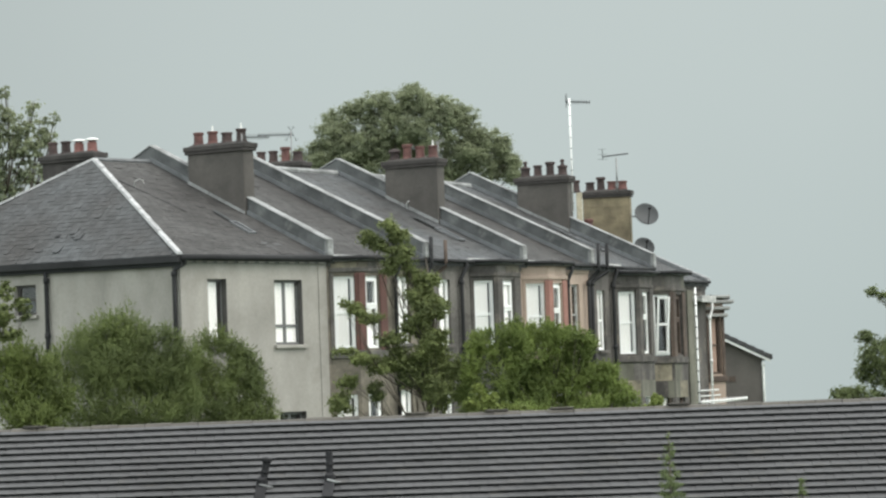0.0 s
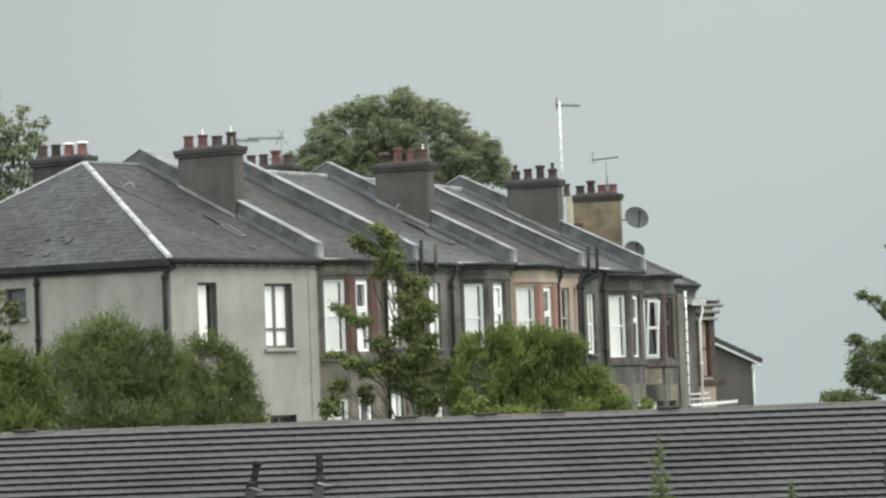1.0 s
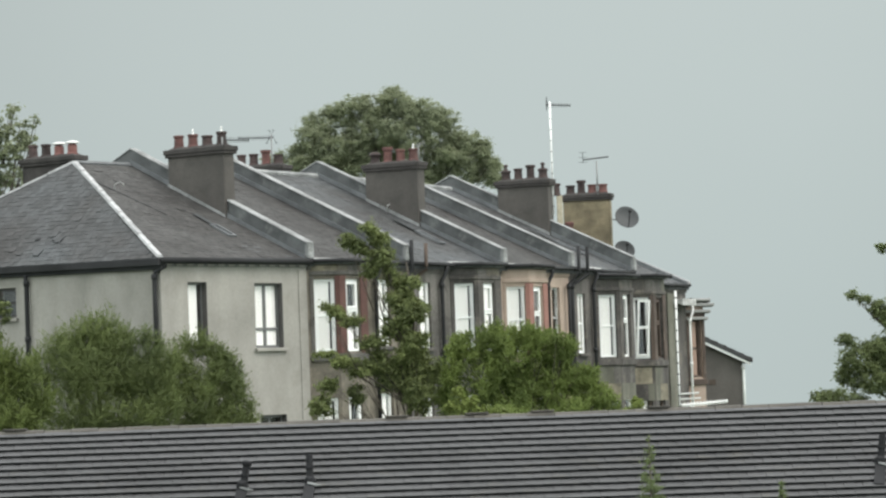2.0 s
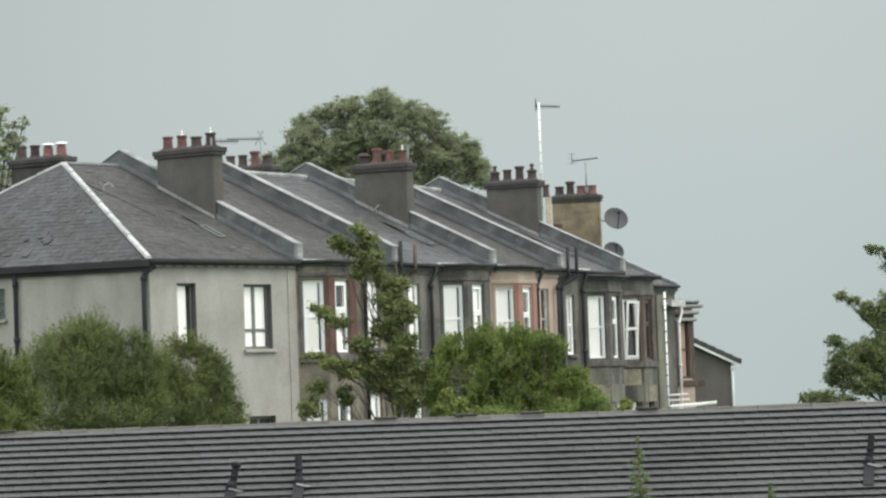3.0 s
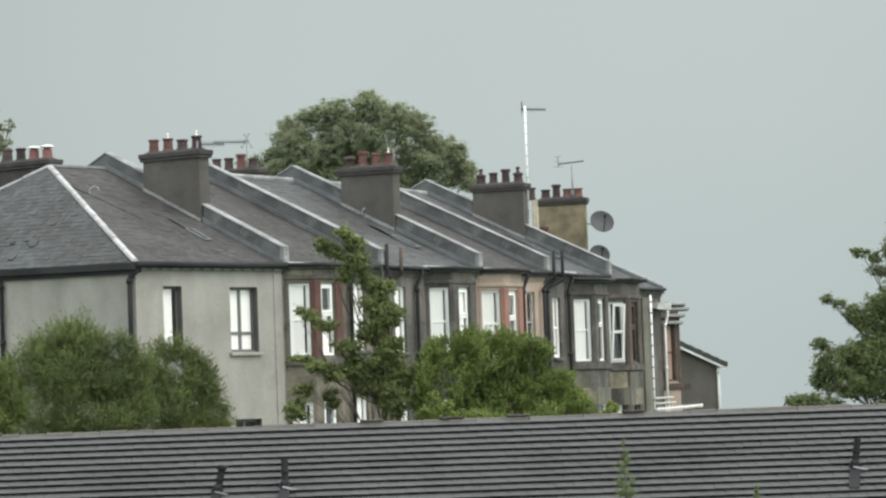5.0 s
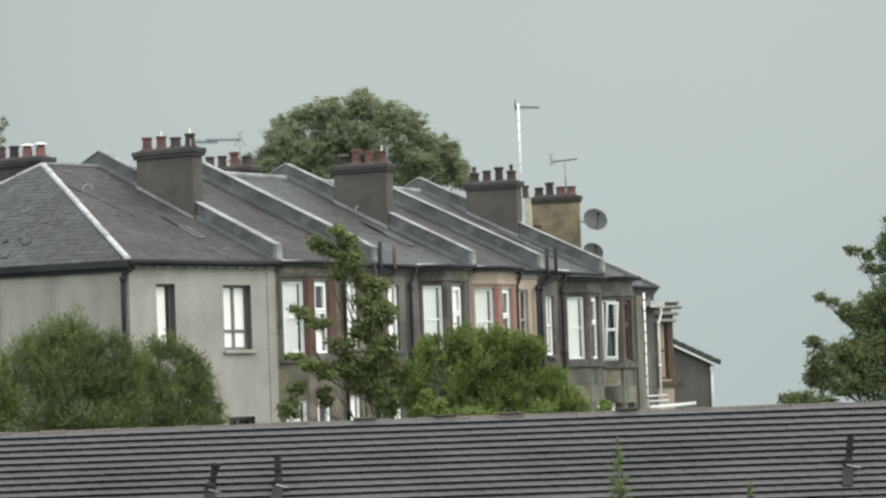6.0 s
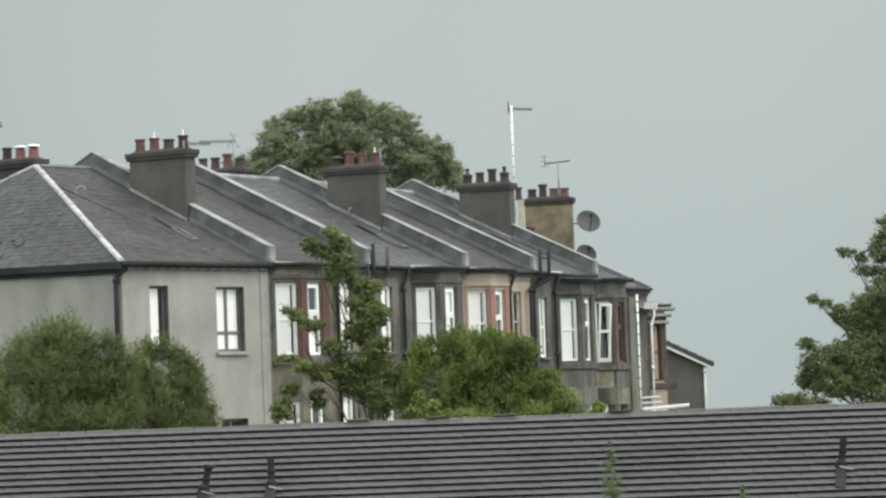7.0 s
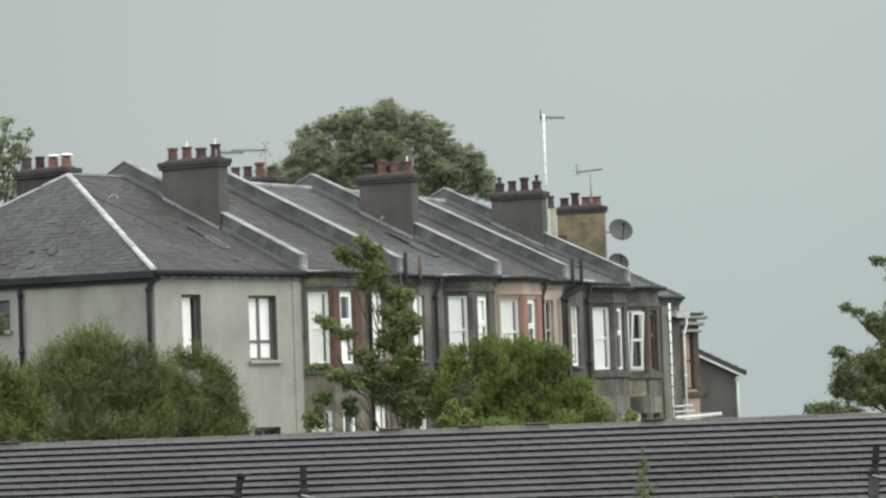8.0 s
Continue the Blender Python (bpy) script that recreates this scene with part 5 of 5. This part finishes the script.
def trunk(parent, top, r, blobs, seed, bend=0.15, limb_r=0.35, every=1):
    """A tapered trunk from the thing's foot with a limb into each lobe."""
    rng = random.Random(seed)
    s = Solid()
    pts = [(bend * math.sin(k * 1.3 + seed) * k / 6, bend * math.cos(k * 1.7 + seed) * k / 6, top * k / 6 - 0.2) for k in range(7)]
    s.tube(pts, [r * (1 - 0.12 * k) for k in range(7)], 10)
    part("trunk", s, BARK, parent, smooth=True)
    for b in blobs[::every]:
        s = Solid()
        k = min(5, max(1, int(6 * max(0.15, (b[2] - b[5]) / max(top, 0.1) * 0.8))))
        a, e = Vector(pts[k]), Vector(b[:3]) + Vector((0, 0, b[5] * 0.5))
        mid = (a + e) / 2 + Vector((rng.uniform(-0.1, 0.1), rng.uniform(-0.1, 0.1), -0.1)) * (e - a).length
        s.tube([a, mid, e], [r * limb_r, r * limb_r * 0.6, r * limb_r * 0.2], 6)
        for _ in range(3):
            w = 0.8 * Vector((rng.uniform(-1, 1) * b[3], rng.uniform(-1, 1) * b[4], rng.uniform(-0.6, 0.9) * b[5]))
            s.tube([mid, (mid + Vector(b[:3]) + w) / 2, Vector(b[:3]) + w], [r * limb_r * 0.4, r * limb_r * 0.25, r * limb_r * 0.08], 5)
        part("limb", s, BARK, parent, smooth=True)


def tree(name, x, y, top, r, blobs, count, size, slim, mat, seed, label, category="tree", shell=0.5, up=0.0, puff=0.2, per=24, tall=0.7, group="", twig=0.3, swell=1.0, ragged=0, strand=0.0):
    """blobs are lobes of the crown: (x, z, radius across, radius in height) in world x and z."""
    z = land(x, y)
    t = thing(name, pose(x, y, z), label, category, group)
    rng = random.Random(seed)
    B = [(bx - x, rng.uniform(-0.5, 0.5) * ra, bz - z, ra * swell, ra * 0.95, rz * swell) for bx, bz, ra, rz in blobs]
    trunk(t, top - z, r, B, seed, 0.15, twig)
    if ragged:
        # break each lobe into uneven smaller ones
        split = []
        for bx, by, bz, rx, ry, rz in B:
            split.append((bx, by, bz, rx * 0.9, ry * 0.9, rz * 0.9))
            for _ in range(ragged):
                w = Vector((rng.gauss(0, 1), rng.gauss(0, 1), rng.gauss(0, 1))).normalized()
                f = rng.uniform(0.28, 0.5)
                g = rng.uniform(0.6, 0.95)
                if rng.random() < 0.4:
                    f, g = rng.uniform(0.14, 0.24), rng.uniform(0.95, 1.18)
                split.append((bx + w.x * rx * g, by + w.y * ry * g, bz + w.z * rz * g, rx * f, ry * f, rz * f))
        B = split
    leaves("crown", B, count, size, slim, mat, t, seed, shell, up, 0.05, "", puff, per, tall, strand)
    return t


# lobes: x, z, radius across, radius in height
tree("large_tree", -1.2, 180, 18.5, 0.35, [(-5.77, 18.78, 0.84, 0.9), (-4.99, 19.66, 1.05, 0.96), (-3.76, 20.22, 1.14, 0.9), (-3.08, 20.71, 0.6, 0.42), (-2.29, 19.26, 1.5, 1.35),
     (-4.13, 18.27, 1.65, 1.2), (-1.1, 20.57, 1.08, 0.84), (-1.23, 21.27, 0.54, 0.3), (0.3, 20.07, 1.14, 0.84), (-0.2, 18.73, 1.5, 1.35), (1.4, 19.73, 0.78, 0.54), (1.75, 18.66, 0.84, 0.9), (2.16, 17.59, 0.9, 0.9),
     (2.7, 18.4, 0.75, 0.75), (3.35, 17.95, 0.55, 0.6), (3.21, 17.55, 0.6, 0.54), (3.8, 17.23, 0.4, 0.5), (4.0, 16.8, 0.5, 0.6), (3.2, 16.9, 0.7, 0.6), (3.75, 16.55, 0.45, 0.55), (2.3, 16.9, 0.8, 0.6), (0.65, 17.34, 1.8, 1.05), (-2.34, 17.75, 1.8, 0.9), (-7.39, 17.93, 0.42, 0.42), (-8.12, 17.81, 0.36, 0.3), (-6.54, 18.12, 0.48, 0.54), (-6.4, 17.4, 0.9, 0.7), (-5.1, 17.2, 1.0, 0.8), (-3.0, 16.9, 1.4, 0.8), (0.0, 16.6, 1.6, 0.8), (-7.5, 17.3, 0.6, 0.6)],
     260000, 0.095, 0.75, LEAF_HAZED, 1, "tall green broadleaf tree in full summer leaf", shell=0.3, puff=0.36, per=48, twig=0.15, swell=0.97, ragged=12)
tree("tall_tree", -17.3, 130, 15.5, 0.25, [(-16.64, 17.15, 0.26, 0.35), (-16.73, 16.28, 0.48, 0.39), (-16.09, 15.82, 0.54, 0.43), (-15.57, 16.56, 0.26, 0.39), (-15.33, 15.79, 0.43, 0.39), (-14.74, 16.05, 0.2, 0.26), (-15.02, 15.34, 0.35, 0.35),
     (-15.79, 14.94, 0.76, 0.54), (-16.55, 15.07, 0.65, 0.65), (-15.71, 14.06, 0.61, 0.54), (-16.59, 13.88, 0.65, 0.54), (-17.4, 15.76, 0.76, 1.3), (-17.56, 14.02, 0.87, 1.08), (-16.61, 13.22, 0.65, 0.43)],
     14000, 0.13, 0.65, LEAF_HAZED, 2, "green tree with open feathery foliage", shell=0.4, puff=0.22, per=20)
tree("broad_tree", 15.3, 100, 9, 0.28, [(12.62, 7.55, 0.2, 0.09), (12.95, 7.40, 0.2, 0.13), (13.28, 7.15, 0.28, 0.2), (13.72, 6.95, 0.40, 0.42), (14.2, 6.3, 0.6, 0.6), (14.8, 7.7, 0.6, 0.5), (14.16, 7.22, 0.5, 0.47), (14.56, 6.79, 0.5, 0.67), (13.62, 8.90, 0.26, 0.13), (14.02, 8.72, 0.2, 0.13),
     (14.3, 8.35, 0.3, 0.17), (14.62, 8.75, 0.3, 0.2), (14.75, 9.2, 0.37, 0.23), (15.02, 9.69, 0.37, 0.3), (12.37, 6.23, 0.3, 0.17), (12.68, 5.69, 0.53, 0.47), (13.36, 5.92, 0.5, 0.42), (12.33, 5.2, 0.3, 0.23), (13.07, 5.01, 0.75, 0.5),
     (14.01, 5.48, 0.83, 0.92), (11.44, 4.64, 0.2, 0.12), (11.89, 4.59, 0.27, 0.1), (15.23, 6.93, 0.83, 2.0), (14.64, 4.79, 0.83, 0.67), (12.2, 4.2, 0.9, 0.45), (15.8, 9.0, 0.9, 1.4)],
     150000, 0.07, 0.65, LEAF_DARK, 3, "dark green spreading tree", shell=0.3, puff=0.16, per=14, twig=0.13, swell=1.2, ragged=5)
tree("willow_shrub", -6.4, 67, 5.6, 0.08, [(-6.52, 6.58, 0.45, 0.42), (-6.3, 6.62, 0.3, 0.4), (-6.97, 6.42, 0.42, 0.4), (-6.02, 6.32, 0.4, 0.4), (-5.58, 6.08, 0.36, 0.4), (-5.22, 5.95, 0.34, 0.4), (-5.35, 5.5, 0.4, 0.4), (-7.36, 6.25, 0.38, 0.38), (-7.6, 5.85, 0.38, 0.49), (-6.6, 5.76, 0.89, 0.67),
     (-5.71, 5.5, 0.67, 0.56), (-7.18, 5.11, 0.85, 0.56), (-6.07, 4.96, 0.75, 0.45), (-5.3, 5.0, 0.5, 0.8), (-6.6, 4.2, 0.8, 0.6), (-7.3, 4.3, 0.7, 0.6), (-5.7, 4.3, 0.7, 0.6), (-6.4, 6.0, 0.8, 0.6), (-6.9, 5.9, 0.6, 0.6)],
     270000, 0.06, 0.17, LEAF_WILLOW, 4, "feathery green willow shrub", "shrub", 0.35, 0.3, 0.12, 26, 1.0, twig=0.12, swell=1.06, ragged=4, strand=0.46)
tree("willow_shrub", -4.6, 68, 5.6, 0.07, [(-4.81, 6.30, 0.2, 0.3), (-4.5, 6.38, 0.13, 0.25), (-3.6, 5.02, 0.18, 0.22), (-3.62, 4.72, 0.25, 0.25), (-4.47, 6.2, 0.3, 0.27), (-4.2, 5.95, 0.32, 0.27), (-4.99, 5.95, 0.36, 0.39), (-4.32, 5.51, 0.52, 0.45), (-4.08, 5.98, 0.27, 0.28), (-3.88, 5.62, 0.28, 0.3), (-3.78, 5.25, 0.25, 0.26),
     (-4.68, 5.02, 0.68, 0.52), (-4.01, 4.85, 0.5, 0.4), (-3.95, 5.35, 0.35, 0.35), (-4.9, 5.5, 0.45, 0.5), (-4.3, 4.6, 0.7, 0.4), (-5.24, 5.26, 0.34, 0.57), (-4.6, 4.3, 0.8, 0.6)],
     100000, 0.06, 0.22, LEAF_WILLOW, 5, "feathery green willow shrub beside grey wall", "shrub", 0.2, 0.3, 0.11, 20, 1.0, twig=0.15, swell=1.05, ragged=4, strand=0.4)
tree("willow_shrub", -8.3, 64, 4.9, 0.07, [(-8.1, 6.0, 0.48, 0.4), (-7.63, 5.78, 0.43, 0.38), (-8.23, 5.47, 0.64, 0.53), (-7.43, 5.34, 0.43, 0.43), (-7.82, 4.92, 0.75, 0.38), (-8.75, 5.92, 0.43, 0.53), (-8.0, 4.3, 1.0, 0.5)],
     95000, 0.06, 0.26, LEAF_SUNNY, 6, "leafy bright green shrub", "shrub", 0.35, 0.3, 0.12, 26, 1.0, ragged=3, strand=0.34)
tree("sapling", -9.2, 69, 7.2, 0.04, [(-8.91, 7.41, 0.16, 0.21), (-8.97, 6.95, 0.23, 0.21), (-8.62, 7.11, 0.16, 0.18), (-8.55, 6.82, 0.1, 0.11), (-9.24, 6.67, 0.34, 0.34), (-8.84, 6.54, 0.23, 0.14)],
     2600, 0.10, 0.7, LEAF_YOUNG, 7, "bright green leafy sapling", "tree", 0.3, 0.1, 0.11, 16)
tree("young_maple", -0.35, 70, 8.0, 0.06, [(-1.08, 8.5, 0.21, 0.16), (-0.91, 8.26, 0.21, 0.21), (-1.58, 8.31, 0.16, 0.12), (-1.35, 8.14, 0.19, 0.14), (-0.81, 7.91, 0.26, 0.23), (-1.11, 7.68, 0.19, 0.19), (-0.59, 7.43, 0.26, 0.21), (-0.24, 7.36, 0.16, 0.16),
     (-0.49, 7.02, 0.3, 0.19), (-2.05, 6.92, 0.12, 0.07), (-1.84, 6.8, 0.19, 0.11), (-1.56, 6.59, 0.23, 0.12), (-0.21, 6.77, 0.3, 0.23), (-0.63, 6.44, 0.3, 0.21), (-1.1, 6.17, 0.28, 0.14), (-2.08, 5.94, 0.21, 0.07), (-1.7, 5.78, 0.3, 0.12),
     (-1.3, 5.59, 0.28, 0.16), (-0.29, 6.02, 0.37, 0.3), (-0.72, 5.39, 0.35, 0.3), (-2.07, 5.32, 0.23, 0.16), (-2.23, 4.9, 0.26, 0.26), (-0.21, 5.08, 0.37, 0.42), (-1.49, 5.07, 0.16, 0.23), (-0.45, 6.7, 0.3, 0.35), (-0.4, 5.7, 0.35, 0.4), (-0.95, 5.75, 0.3, 0.25), (0.1, 5.5, 0.25, 0.3)],
     60000, 0.062, 0.62, LEAF_YOUNG, 8, "slender young maple with bright top leaves", "tree", 0.2, 0.0, 0.12, 14, 0.8, swell=1.12, ragged=6)
tree("round_shrub", 2.0, 70, 5.6, 0.1, [(0.72, 6.1, 0.3, 0.28), (1.3, 6.2, 0.35, 0.27), (2.05, 6.15, 0.36, 0.3), (2.6, 6.06, 0.32, 0.3), (2.88, 5.95, 0.3, 0.3), (0.9, 4.6, 0.6, 0.4), (1.4, 4.6, 0.55, 0.45), (1.8, 4.75, 0.55, 0.4), (0.91, 6.05, 0.44, 0.37), (1.64, 6.13, 0.47, 0.4), (2.28, 6.02, 0.42, 0.37), (2.73, 5.75, 0.35, 0.35), (3.01, 5.32, 0.4, 0.35), (3.3, 5.35, 0.3, 0.3), (3.4, 4.95, 0.35, 0.3), (3.62, 4.9, 0.28, 0.26), (3.72, 4.68, 0.26, 0.25), (0.51, 5.64, 0.35, 0.47), (1.26, 5.38, 0.7, 0.58),
     (2.19, 5.23, 0.82, 0.58), (2.87, 4.8, 0.7, 0.35), (0.54, 4.94, 0.47, 0.47), (1.75, 5.75, 0.7, 0.5), (2.6, 5.35, 0.6, 0.45), (1.8, 4.3, 1.5, 0.5)],
     230000, 0.05, 0.42, LEAF_BUSH, 9, "dense rounded bright green shrub", "shrub", 0.45, 0.3, 0.10, 16, 1.0, swell=0.96, ragged=8, strand=0.24)
tree("low_shrub", 0.6, 62, 4.8, 0.03, [(0.56, 5.02, 0.13, 0.16), (0.74, 4.86, 0.15, 0.13), (0.40, 4.78, 0.15, 0.12), (0.95, 4.70, 0.12, 0.1), (0.6, 4.5, 0.3, 0.25), (1.3, 4.66, 0.17, 0.1), (1.1, 4.4, 0.3, 0.25)],
     7000, 0.06, 0.6, LEAF_LIME, 10, "small yellow-green shrub behind the roof", "shrub", 0.3, 0.3, 0.08, 20)
tree("low_shrub", 3.55, 66, 4.7, 0.03, [(4.05, 4.70, 0.12, 0.14), (3.95, 4.5, 0.15, 0.15)],
     1500, 0.06, 0.6, LEAF_LIME, 11, "small yellow-green shrub by dark stone", "shrub", 0.3, 0.3, 0.08, 18)


def conifer(x, y, top, wide, seed, label):
    """A slim conifer: a straight stem with whorls of short sprays, narrowing to its tip."""
    z = land(x, y)
    t = thing("conifer", pose(x, y, z), label, "tree", "conifers")
    s = Solid()
    high = top - z
    s.tube([(0, 0, -0.2), (0.01, 0, high * 0.5), (0, 0, high)], [0.06, 0.035, 0.006], 8)
    part("trunk", s, BARK, t, smooth=True)
    blobs = []
    rng = random.Random(seed)
    n = int(high / 0.14)
    for k in range(n):
        f = (k + 0.5) / n
        r = wide * (1 - f) ** 0.8 + 0.015
        for q in range(5):
            a = q * 1.257 + k * 2.4
            blobs.append((r * 0.55 * math.cos(a), r * 0.55 * math.sin(a), high * f + rng.uniform(-0.04, 0.04), r * 0.5, r * 0.5, 0.06))
    leaves("foliage", blobs, 36000, 0.05, 0.3, LEAF_FIR, t, seed, 0.2, 0.6, None, "", 0.06, 8, 0.6)


conifer(3.09, 48, 4.36, 0.64, 21, "slim pale green conifer before the tiled roof")
conifer(4.95, 48, 3.64, 0.4, 22, "small pale green conifer before the tiled roof")
